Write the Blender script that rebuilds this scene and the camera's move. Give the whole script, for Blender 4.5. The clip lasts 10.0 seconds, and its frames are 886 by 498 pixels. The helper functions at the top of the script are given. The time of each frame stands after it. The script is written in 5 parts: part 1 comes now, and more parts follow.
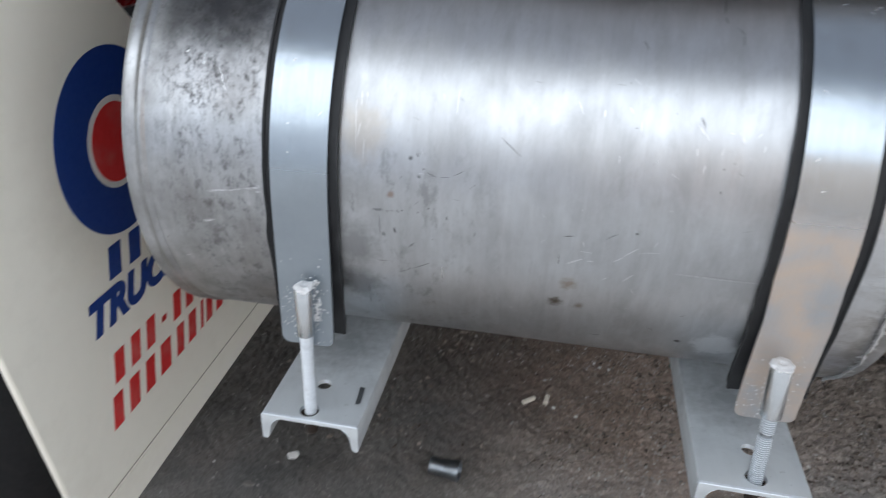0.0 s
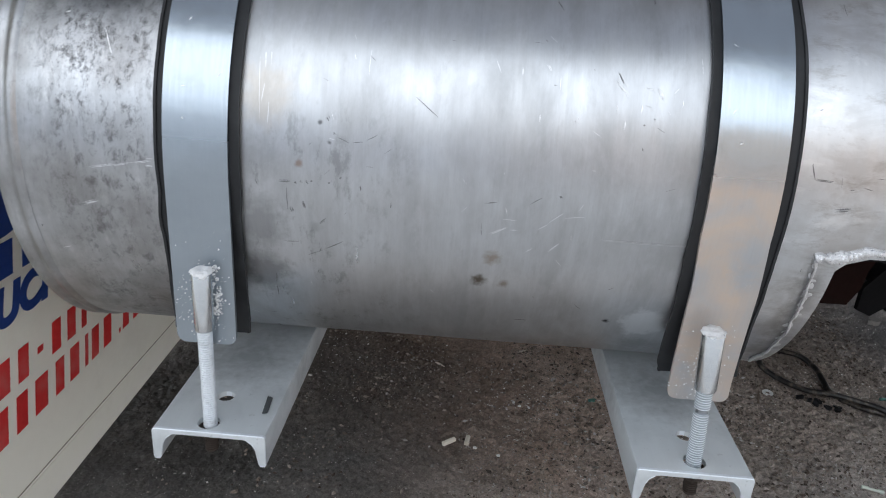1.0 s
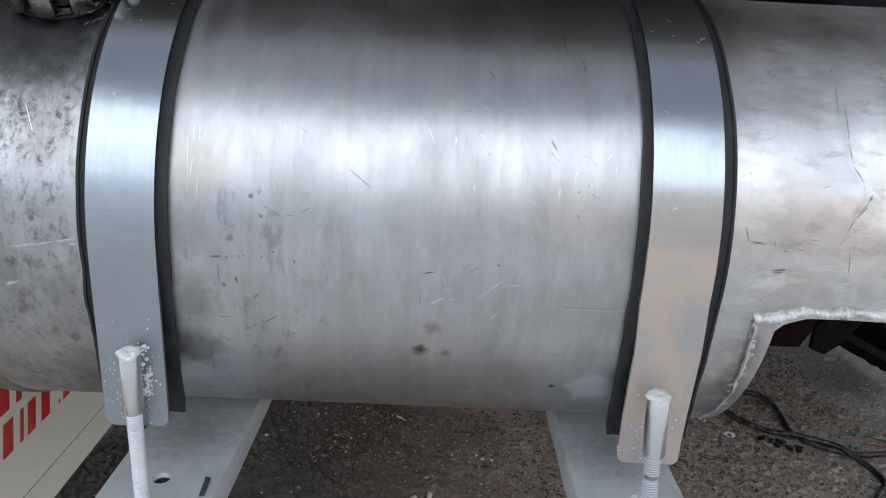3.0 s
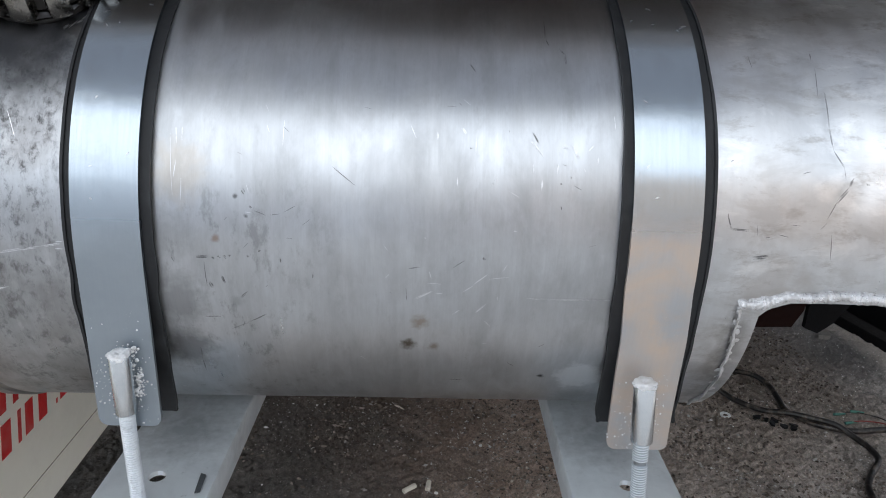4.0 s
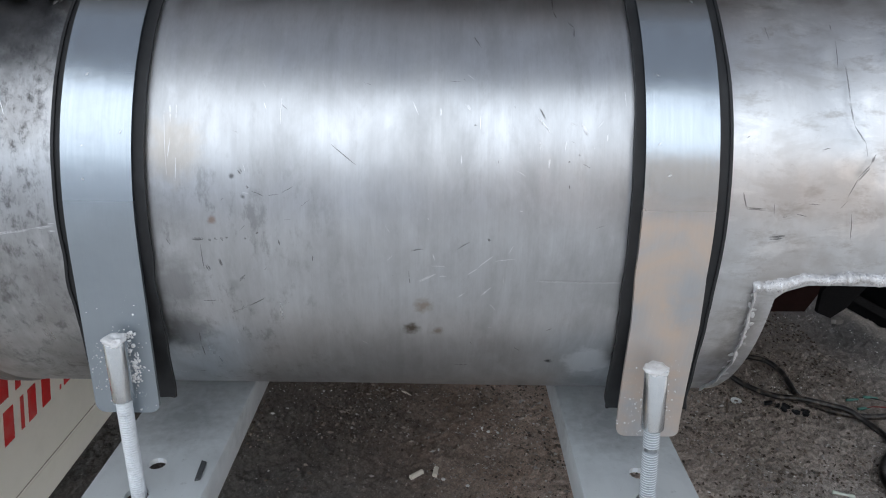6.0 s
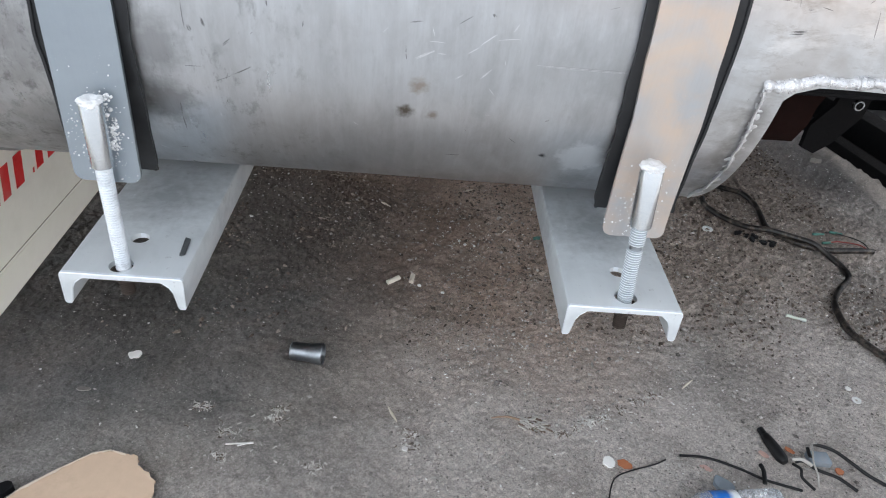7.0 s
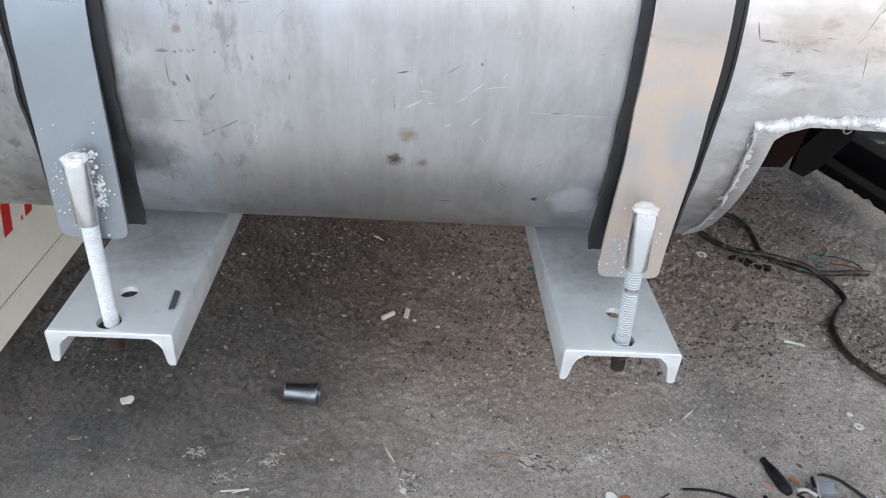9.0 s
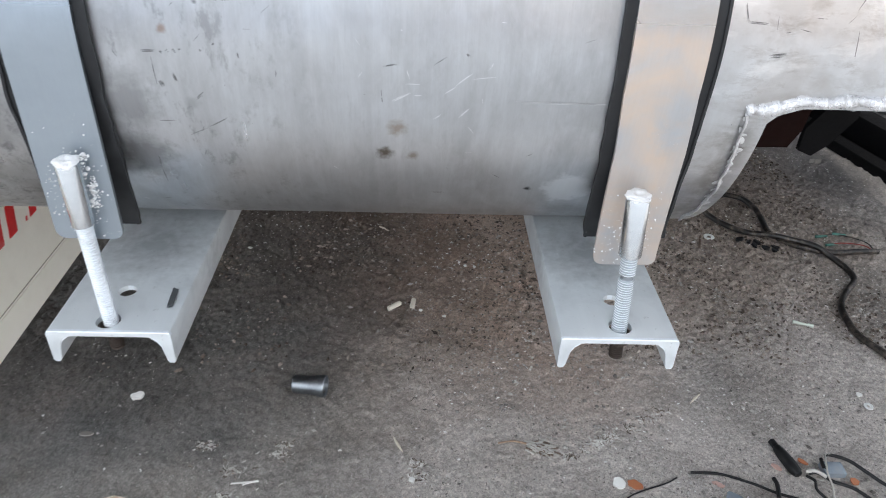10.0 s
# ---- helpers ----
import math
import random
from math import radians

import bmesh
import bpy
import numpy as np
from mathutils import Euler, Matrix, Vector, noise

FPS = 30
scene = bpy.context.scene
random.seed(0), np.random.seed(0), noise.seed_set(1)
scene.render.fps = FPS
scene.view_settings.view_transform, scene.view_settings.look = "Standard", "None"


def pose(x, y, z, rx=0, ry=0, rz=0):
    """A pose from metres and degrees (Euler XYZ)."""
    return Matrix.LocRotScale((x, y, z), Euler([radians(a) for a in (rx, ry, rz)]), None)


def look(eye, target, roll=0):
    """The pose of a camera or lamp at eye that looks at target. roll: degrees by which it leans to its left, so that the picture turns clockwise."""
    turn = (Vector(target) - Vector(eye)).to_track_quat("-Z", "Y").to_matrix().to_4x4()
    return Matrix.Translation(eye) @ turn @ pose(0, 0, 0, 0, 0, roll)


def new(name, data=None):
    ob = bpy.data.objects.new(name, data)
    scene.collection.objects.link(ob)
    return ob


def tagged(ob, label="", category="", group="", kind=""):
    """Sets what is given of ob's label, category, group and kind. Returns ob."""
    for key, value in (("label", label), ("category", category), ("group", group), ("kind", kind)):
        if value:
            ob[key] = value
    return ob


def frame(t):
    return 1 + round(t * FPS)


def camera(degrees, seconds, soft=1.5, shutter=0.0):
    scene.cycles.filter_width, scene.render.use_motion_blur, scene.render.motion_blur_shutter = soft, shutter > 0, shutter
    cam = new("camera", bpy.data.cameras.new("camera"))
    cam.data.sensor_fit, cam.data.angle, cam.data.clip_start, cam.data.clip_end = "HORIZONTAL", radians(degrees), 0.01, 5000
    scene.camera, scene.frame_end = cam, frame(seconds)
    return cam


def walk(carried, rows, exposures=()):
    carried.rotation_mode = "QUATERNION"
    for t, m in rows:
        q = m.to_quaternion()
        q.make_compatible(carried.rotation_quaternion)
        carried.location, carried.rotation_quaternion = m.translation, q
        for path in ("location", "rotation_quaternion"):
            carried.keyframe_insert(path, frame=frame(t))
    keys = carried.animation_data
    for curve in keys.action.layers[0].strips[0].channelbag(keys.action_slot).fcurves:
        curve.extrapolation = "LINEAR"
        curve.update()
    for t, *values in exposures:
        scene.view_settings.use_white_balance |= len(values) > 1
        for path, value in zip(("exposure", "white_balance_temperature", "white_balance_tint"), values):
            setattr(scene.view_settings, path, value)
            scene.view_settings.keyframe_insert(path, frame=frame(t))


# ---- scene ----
import itertools

cam = camera(64.3, 10.0, soft=1.0, shutter=0.4)
PATH = [
    (0, (-0.06, -0.748, 1.479), (-0.274, 1.003, 0.535), 2.3),
    (0.3, (-0.051, -0.783, 1.421), (-0.152, 1.058, 0.645), 2.6),
    (0.5, (-0.045, -0.777, 1.402), (-0.108, 1.078, 0.657), 2.5),
    (1, (-0.064, -0.744, 1.334), (-0.039, 1.116, 0.599), 3.8),
    (1.5, (-0.049, -0.723, 1.356), (0.008, 1.143, 0.638), 1.2),
    (2, (-0.054, -0.727, 1.376), (-0.026, 1.164, 0.725), 1.6),
    (2.5, (-0.038, -0.726, 1.363), (0.048, 1.171, 0.735), 3.6),
    (3, (-0.03, -0.717, 1.364), (0.082, 1.181, 0.742), 3.1),
    (3.2, (-0.022, -0.717, 1.359), (0.1, 1.171, 0.711), 2.7),
    (4.5, (-0.011, -0.723, 1.384), (0.121, 1.157, 0.715), 0.7),
    (4.7, (-0.008, -0.724, 1.381), (0.143, 1.150, 0.698), -0.3),
    (5, (-0.01, -0.727, 1.383), (0.109, 1.147, 0.695), -0.8),
    (5.2, (-0.006, -0.732, 1.377), (0.094, 1.149, 0.703), 0.1),
    (6.3, (-0.009, -0.682, 1.341), (0.108, 1.176, 0.611), 2.0),
    (6.5, (-0.009, -0.679, 1.318), (0.159, 1.111, 0.441), 3.8),
    (6.8, (-0.017, -0.691, 1.304), (0.142, 0.975, 0.209), 5.0),
    (7, (-0.026, -0.693, 1.302), (0.149, 0.954, 0.181), 6.0),
    (7.5, (-0.046, -0.697, 1.304), (0.107, 0.962, 0.197), 6.3),
    (8, (-0.051, -0.68, 1.311), (0.111, 0.99, 0.223), 5.2),
    (8.5, (-0.039, -0.688, 1.312), (0.121, 0.976, 0.214), 5.2),
    (9, (-0.024, -0.668, 1.319), (0.164, 1.016, 0.258), 4.7),
    (9.5, (-0.016, -0.657, 1.318), (0.16, 1.014, 0.234), 3.2),
    (9.8, (-0.008, -0.656, 1.315), (0.174, 1.015, 0.230), 2.5),
    (10, (-0.002, -0.667, 1.325), (0.153, 1.0, 0.232), 2.7),
]
walk(cam, [(t, look(eye, target, roll)) for t, eye, target, roll in PATH],
     exposures=[(0.0, 0.74, 6220, 9), (1.0, 0.66, 6220, 9), (5.2, 0.60, 6220, 9), (6.5, 0.52, 6180, 9), (7.0, 1.28, 6220, 9), (10.0, 1.29, 6220, 9)])

# ---- world and light ----
world = bpy.data.worlds.new("world")
scene.world = world
world.use_nodes = True
wn, wl = world.node_tree.nodes, world.node_tree.links
sky = wn.new("ShaderNodeTexSky")
sky.sky_type, sky.sun_disc = "NISHITA", False
sky.sun_elevation, sky.sun_rotation = radians(81), radians(-20)
sky.air_density, sky.dust_density, sky.ozone_density = 1.0, 0.4, 1.0
# a bank of white cloud with a ragged top, clear sky over it
way = wn.new("ShaderNodeTexCoord").outputs["Generated"]
split = wn.new("ShaderNodeSeparateXYZ")
wl.new(way, split.inputs[0])
puff = wn.new("ShaderNodeTexNoise")
puff.inputs["Scale"].default_value, puff.inputs["Detail"].default_value, puff.inputs["Roughness"].default_value = 3.2, 8.0, 0.58
wl.new(way, puff.inputs["Vector"])
ragged = wn.new("ShaderNodeMath")
ragged.operation = "MULTIPLY_ADD"
ragged.inputs[1].default_value = 0.42
wl.new(puff.outputs["Fac"], ragged.inputs[0])
wl.new(split.outputs["Z"], ragged.inputs[2])
cover = wn.new("ShaderNodeMapRange")
for k, v in enumerate((0.925, 1.015, 1.0, 0.0), 1):
    cover.inputs[k].default_value = v
# the bank falls away towards one side
fall = wn.new("ShaderNodeMapRange")
for k, v in enumerate((0.32, 0.56, 0.0, 0.36), 1):
    fall.inputs[k].default_value = v
wl.new(split.outputs["X"], fall.inputs[0])
top = wn.new("ShaderNodeMath")
wl.new(ragged.outputs[0], top.inputs[0])
wl.new(fall.outputs[0], top.inputs[1])
wl.new(top.outputs[0], cover.inputs[0])
# greyer towards its base
base = wn.new("ShaderNodeMapRange")
for k, v in enumerate((0.32, 0.74, 0.0, 1.0), 1):
    base.inputs[k].default_value = v
wl.new(ragged.outputs[0], base.inputs[0])
shade = wn.new("ShaderNodeMix")
shade.data_type = "RGBA"
shade.inputs[6].default_value, shade.inputs[7].default_value = (5.8, 6.2, 6.7, 1.0), (10.9, 11.2, 11.6, 1.0)
wl.new(base.outputs[0], shade.inputs[0])
blend = wn.new("ShaderNodeMix")
blend.data_type = "RGBA"
wl.new(shade.outputs[2], blend.inputs[7])
wl.new(cover.outputs[0], blend.inputs[0])
# a thin grey veil over the blue, paler low down
veil = wn.new("ShaderNodeMix")
veil.data_type = "RGBA"
veil.inputs[0].default_value = 0.86
haze = wn.new("ShaderNodeMapRange")
haze.inputs[1].default_value, haze.inputs[2].default_value = 0.5, 0.8
wl.new(split.outputs["Z"], haze.inputs[0])
grey = wn.new("ShaderNodeMix")
grey.data_type = "RGBA"
grey.inputs[6].default_value, grey.inputs[7].default_value = (5.6, 5.95, 6.4, 1.0), (1.84, 1.84, 1.88, 1.0)
wl.new(haze.outputs[0], grey.inputs[0])
wl.new(grey.outputs[2], veil.inputs[7])
wl.new(sky.outputs["Color"], veil.inputs[6])
wl.new(veil.outputs[2], blend.inputs[6])
wn["Background"].inputs["Strength"].default_value = 0.125
wl.new(blend.outputs[2], wn["Background"].inputs["Color"])

sun = new("sun", bpy.data.lights.new("sun", "SUN"))
sun.data.energy, sun.data.angle, sun.data.color = 3.2, radians(10), (1.0, 0.96, 0.90)
az, el = radians(-20), radians(81)
sun.matrix_world = look((math.sin(az) * math.cos(el), math.cos(az) * math.cos(el), math.sin(el)), (0, 0, 0))

# ---- materials ----
class Nodes:
    """Short hand for building one node material."""

    def __init__(self, name):
        self.mat = bpy.data.materials.new(name)
        self.mat.use_nodes = True
        self.n, self.l = self.mat.node_tree.nodes, self.mat.node_tree.links
        self.bsdf = self.n["Principled BSDF"]
        self.coord = self.n.new("ShaderNodeTexCoord").outputs["Object"]

    def put(self, socket, value):
        if isinstance(value, bpy.types.NodeSocket):
            self.l.new(value, socket)
        else:
            socket.default_value = (*value, 1.0) if isinstance(value, tuple) and len(value) == 3 and socket.type == "RGBA" else value

    def set(self, **values):
        for key, value in values.items():
            self.put(self.bsdf.inputs[key.replace("_", " ")], value)

    def noise(self, scale, detail=4.0, rough=0.6, stretch=(1, 1, 1), offset=(0, 0, 0), distort=0.0):
        m = self.n.new("ShaderNodeMapping")
        m.inputs["Scale"].default_value, m.inputs["Location"].default_value = stretch, offset
        self.l.new(self.coord, m.inputs["Vector"])
        t = self.n.new("ShaderNodeTexNoise")
        t.inputs["Scale"].default_value, t.inputs["Detail"].default_value = scale, detail
        t.inputs["Roughness"].default_value, t.inputs["Distortion"].default_value = rough, distort
        self.l.new(m.outputs["Vector"], t.inputs["Vector"])
        return t.outputs["Fac"]

    def voronoi(self, scale, feature="F1", stretch=(1, 1, 1)):
        m = self.n.new("ShaderNodeMapping")
        m.inputs["Scale"].default_value = stretch
        self.l.new(self.coord, m.inputs["Vector"])
        t = self.n.new("ShaderNodeTexVoronoi")
        t.feature = feature
        t.inputs["Scale"].default_value = scale
        self.l.new(m.outputs["Vector"], t.inputs["Vector"])
        return t

    def ramp(self, fac, *stops):
        r = self.n.new("ShaderNodeValToRGB")
        e = r.color_ramp.elements
        while len(e) < len(stops):
            e.new(0.5)
        for k, (pos, col) in zip(e, stops):
            k.position, k.color = pos, (*col, 1.0) if isinstance(col, tuple) else (col, col, col, 1.0)
        self.l.new(fac, r.inputs["Fac"])
        return r.outputs["Color"]

    def mix(self, fac, a, b, blend="MIX"):
        m = self.n.new("ShaderNodeMix")
        m.data_type, m.blend_type = "RGBA", blend
        for socket, value in zip((m.inputs[0], m.inputs[6], m.inputs[7]), (fac, a, b)):
            self.put(socket, value)
        return m.outputs[2]

    def math(self, op, a, b=0.0, clamp=False):
        m = self.n.new("ShaderNodeMath")
        m.operation, m.use_clamp = op, clamp
        self.put(m.inputs[0], a)
        self.put(m.inputs[1], b)
        return m.outputs[0]

    def span(self, value, lo, hi, a=0.0, b=1.0):
        m = self.n.new("ShaderNodeMapRange")
        for i, v in enumerate((value, lo, hi, a, b)):
            self.put(m.inputs[i], v)
        return m.outputs[0]

    def axis(self, which):
        s = self.n.new("ShaderNodeSeparateXYZ")
        self.l.new(self.coord, s.inputs[0])
        return s.outputs[which]

    def spot(self, place, radius, soft=0.5):
        """1 inside a ball round place (object coordinates), 0 outside."""
        d = self.n.new("ShaderNodeVectorMath")
        d.operation = "DISTANCE"
        self.l.new(self.coord, d.inputs[0])
        d.inputs[1].default_value = place
        wob = self.math("MULTIPLY", self.math("SUBTRACT", self.noise(2.2 / radius if radius > 0.15 else 60 if radius > 0.03 else 140, 5 if radius > 0.15 else 3), 0.5), radius * 1.2)
        return self.span(self.math("ADD", d.outputs["Value"], wob), radius * (1 - soft), radius, 1.0, 0.0)

    def bump(self, *layers):
        """layers: (height, strength, distance)"""
        last = None
        for height, strength, distance in layers:
            b = self.n.new("ShaderNodeBump")
            b.inputs["Strength"].default_value, b.inputs["Distance"].default_value = strength, distance
            self.l.new(height, b.inputs["Height"])
            if last:
                self.l.new(last, b.inputs["Normal"])
            last = b.outputs["Normal"]
        self.l.new(last, self.bsdf.inputs["Normal"])


def plain(name, colour, rough=0.6, metal=0.0, vary=0.25, scale=30.0, relief=0.3, depth=0.001, dirt=None, dirt_amount=0.4, gloss=0.5):
    """A surface with grain at two scales, and dirt."""
    k = Nodes(name)
    big, small = k.noise(scale * 0.15, 4), k.noise(scale * 4, 5, 0.7)
    low = tuple(c * (1 - vary) for c in colour)
    high = tuple(min(1.0, c * (1 + vary * 0.6)) for c in colour)
    col = k.mix(big, low, high)
    col = k.mix(k.span(small, 0.35, 0.75, 0.0, vary), col, tuple(c * 0.55 for c in colour))
    if dirt:
        col = k.mix(k.span(k.noise(scale * 0.5, 6, 0.7), 0.5, 0.75, 0.0, dirt_amount), col, dirt)
    k.set(Base_Color=col, Metallic=metal, Specular_IOR_Level=gloss, Roughness=k.span(small, 0.3, 0.7, max(0.05, rough - 0.08), min(1, rough + 0.1)))
    k.bump((small, relief, depth))
    return k.mat


def tank_place(x, deg, r=0.325):
    """A point on the tank in its own frame: along the axis, and degrees up from its front."""
    return (x, -r * math.cos(radians(deg)), r * math.sin(radians(deg)))


def aluminium_shell():
    k = Nodes("brushed_aluminium")
    streak = k.noise(7, 5, 0.6, (3, 0.8, 0.8))
    fine = k.noise(60, 3, 0.6, (9, 0.4, 0.4))
    cloud = k.noise(9, 6, 0.65, (1.6, 1, 0.8), distort=0.5)
    col = k.ramp(streak, (0.25, (0.50, 0.518, 0.54)), (0.55, (0.55, 0.57, 0.592)), (0.8, (0.60, 0.62, 0.645)))
    col = k.mix(k.span(cloud, 0.40, 0.66, 0.0, 0.55), col, (0.41, 0.415, 0.42))
    col = k.mix(k.span(fine, 0.35, 0.65, 0.0, 0.18), col, (0.42, 0.42, 0.425))
    # faint bands rubbed round the tank
    wipe = k.noise(16, 5, 0.62, (3.4, 0.22, 0.22), (1, 3, 2), 0.15)
    col = k.mix(k.span(wipe, 0.52, 0.68, 0.0, 0.24), col, (0.39, 0.395, 0.405))
    col = k.mix(k.span(wipe, 0.46, 0.32, 0.0, 0.22), col, (0.68, 0.695, 0.715))
    # rubbed smears: cloudy, drawn out along the tank or round it
    smear = k.noise(11, 7, 0.72, (1.8, 0.7, 0.7), (2, 5, 1), 0.25)
    col = k.mix(k.span(smear, 0.50, 0.68, 0.0, 0.5), col, (0.36, 0.365, 0.375))
    col = k.mix(k.span(smear, 0.46, 0.32, 0.0, 0.35), col, (0.64, 0.655, 0.675))
    rub = k.noise(34, 6, 0.75, (2.2, 1, 0.6), (8, 1, 3), 0.2)
    col = k.mix(k.span(rub, 0.56, 0.72, 0.0, 0.32), col, (0.34, 0.34, 0.345))
    # cleaner sheet beyond the second strap, reflections painted paler, brown rubbed smears along it
    x, z = k.axis("X"), k.axis("Z")
    far = k.span(x, 0.33, 0.40)
    col = k.mix(k.math("MULTIPLY", far, 0.55), col, (0.82, 0.825, 0.83))
    drag = k.noise(20, 9, 0.78, (0.8, 1.2, 2.2), (3, 9, 2), 0.3)
    col = k.mix(k.math("MULTIPLY", far, k.span(drag, 0.52, 0.66, 0.0, 0.62)), col, (0.32, 0.29, 0.265))
    # mottled reflections painted in as pale and dark blotches
    blotch = k.noise(15, 6, 0.65, (0.7, 1.2, 1.5), (7, 3, 5), 0.4)
    col = k.mix(k.math("MULTIPLY", far, k.span(blotch, 0.52, 0.64, 0.0, 0.45)), col, (0.45, 0.435, 0.42))
    col = k.mix(k.math("MULTIPLY", far, k.span(blotch, 0.46, 0.34, 0.0, 0.7)), col, (0.90, 0.905, 0.91))
    # smoky tint along the upright weld
    heat = k.math("MULTIPLY", k.math("MULTIPLY", k.span(x, 0.375, 0.40), k.span(x, 0.445, 0.42)), k.span(z, -0.02, -0.08))
    col = k.mix(k.math("MULTIPLY", heat, k.span(k.noise(30, 6, 0.7), 0.35, 0.6, 0.25, 0.75)), col, (0.25, 0.235, 0.22))
    # dull rubbed patches
    patch = k.noise(4.5, 5, 0.6, (1, 0.9, 1.2), (6, 3, 7), 0.6)
    col = k.mix(k.span(patch, 0.52, 0.66, 0.0, 0.35), col, (0.40, 0.405, 0.415))
    # oxidised blotches on the end bay, towards its upper front
    bay = k.span(x, -0.36, -0.42)
    rise = k.math("MULTIPLY", k.span(z, -0.2, 0.12, 0.6, 1.0), k.span(x, -0.56, -0.50))
    blot = k.span(k.noise(62, 9, 0.8, (1, 1, 0.6), distort=0.25), 0.50, 0.63)
    blot = k.math("MULTIPLY", k.math("MULTIPLY", blot, bay), rise)
    col = k.mix(k.math("MULTIPLY", blot, 0.8), col, (0.11, 0.11, 0.115))
    pitted = k.math("MULTIPLY", k.math("MULTIPLY", k.span(k.noise(120, 8, 0.8, (1.3, 1, 0.5), (5, 2, 9)), 0.53, 0.64), bay), k.span(z, -0.1, 0.16, 0.25, 1.0))
    col = k.mix(k.math("MULTIPLY", pitted, 0.4), col, (0.15, 0.15, 0.155))
    bright = k.math("MULTIPLY", k.span(k.noise(40, 8, 0.75, (1.6, 1, 0.45), (9, 4, 1)), 0.54, 0.66), bay)
    col = k.mix(k.math("MULTIPLY", bright, 0.45), col, (0.74, 0.75, 0.76))
    grime = k.math("MULTIPLY", k.math("MULTIPLY", bay, k.span(k.noise(7, 4, offset=(3, 1, 0)), 0.42, 0.6)), 0.5)
    col = k.mix(grime, col, (0.22, 0.21, 0.20))
    # oily top of the bay, with cap shade and dark reflections painted in
    oil_shade = k.spot(tank_place(-0.445, 53), 0.125, 0.6)
    film = k.math("MULTIPLY", bay, k.span(k.math("ADD", z, k.math("MULTIPLY", k.math("SUBTRACT", k.noise(12, 5), 0.5), 0.12)), 0.11, 0.20))
    col = k.mix(k.math("MULTIPLY", film, k.span(x, -0.575, -0.53, 0.2, 0.8)), col, (0.068, 0.068, 0.07))
    col = k.mix(k.math("MULTIPLY", oil_shade, 0.7), col, (0.05, 0.05, 0.055))
    # brown stains and dark dots, and soft spots painting shade beside the straps
    for px, deg, r, amount, tint in ((0.006, -21.3, 0.0125, 0.9, (0.10, 0.080, 0.055)), (0.020, -14.6, 0.0135, 0.6, (0.24, 0.165, 0.10)),
                                     (0.038, -22, 0.0085, 0.6, (0.19, 0.13, 0.08)), (-0.219, 4.3, 0.006, 0.6, (0.26, 0.15, 0.09)), (0.182, -33.0, 0.0062, 0.95, (0.025, 0.025, 0.025)),
                                     (-0.195, 13, 0.004, 0.8, (0.1, 0.1, 0.1)), (-0.183, 9, 0.003, 0.8, (0.1, 0.1, 0.1)),
                                     (-0.2, -10, 0.010, 0.3, (0.2, 0.2, 0.2)),
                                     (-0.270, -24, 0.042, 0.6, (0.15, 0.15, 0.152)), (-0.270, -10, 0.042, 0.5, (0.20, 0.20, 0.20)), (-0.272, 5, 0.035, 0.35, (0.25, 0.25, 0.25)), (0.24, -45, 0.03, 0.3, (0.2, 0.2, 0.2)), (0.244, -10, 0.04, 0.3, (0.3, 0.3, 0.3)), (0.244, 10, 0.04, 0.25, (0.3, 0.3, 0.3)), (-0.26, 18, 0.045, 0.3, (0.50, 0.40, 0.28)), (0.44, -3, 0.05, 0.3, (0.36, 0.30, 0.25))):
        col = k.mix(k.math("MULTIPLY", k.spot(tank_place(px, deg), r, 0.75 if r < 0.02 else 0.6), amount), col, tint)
    # the channel's reflection painted in as a pale patch
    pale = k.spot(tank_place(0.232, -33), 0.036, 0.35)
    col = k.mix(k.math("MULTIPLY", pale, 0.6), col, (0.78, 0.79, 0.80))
    # scuffed corner by the left strap
    scuff = k.math("MULTIPLY", k.span(k.noise(26, 8, 0.72, (1.6, 1, 0.8)), 0.54, 0.64), k.span(x, -0.04, -0.20))
    col = k.mix(k.math("MULTIPLY", k.math("MULTIPLY", scuff, k.span(x, -0.29, -0.27)), k.span(z, 0.11, 0.04, 0.08, 0.6)), col, (0.21, 0.21, 0.215))
    rough = k.math("ADD", k.span(cloud, 0.35, 0.7, 0.30, 0.45), k.span(wipe, 0.3, 0.7, -0.05, 0.05))
    rough = k.math("ADD", rough, k.math("MULTIPLY", blot, 0.25))
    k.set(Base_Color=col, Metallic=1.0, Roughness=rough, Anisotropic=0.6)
    k.bump((k.noise(3.2, 2, 0.4), 0.25, 0.02), (fine, 0.06, 0.001), (k.noise(180, 3), 0.05, 0.0006))
    return k.mat


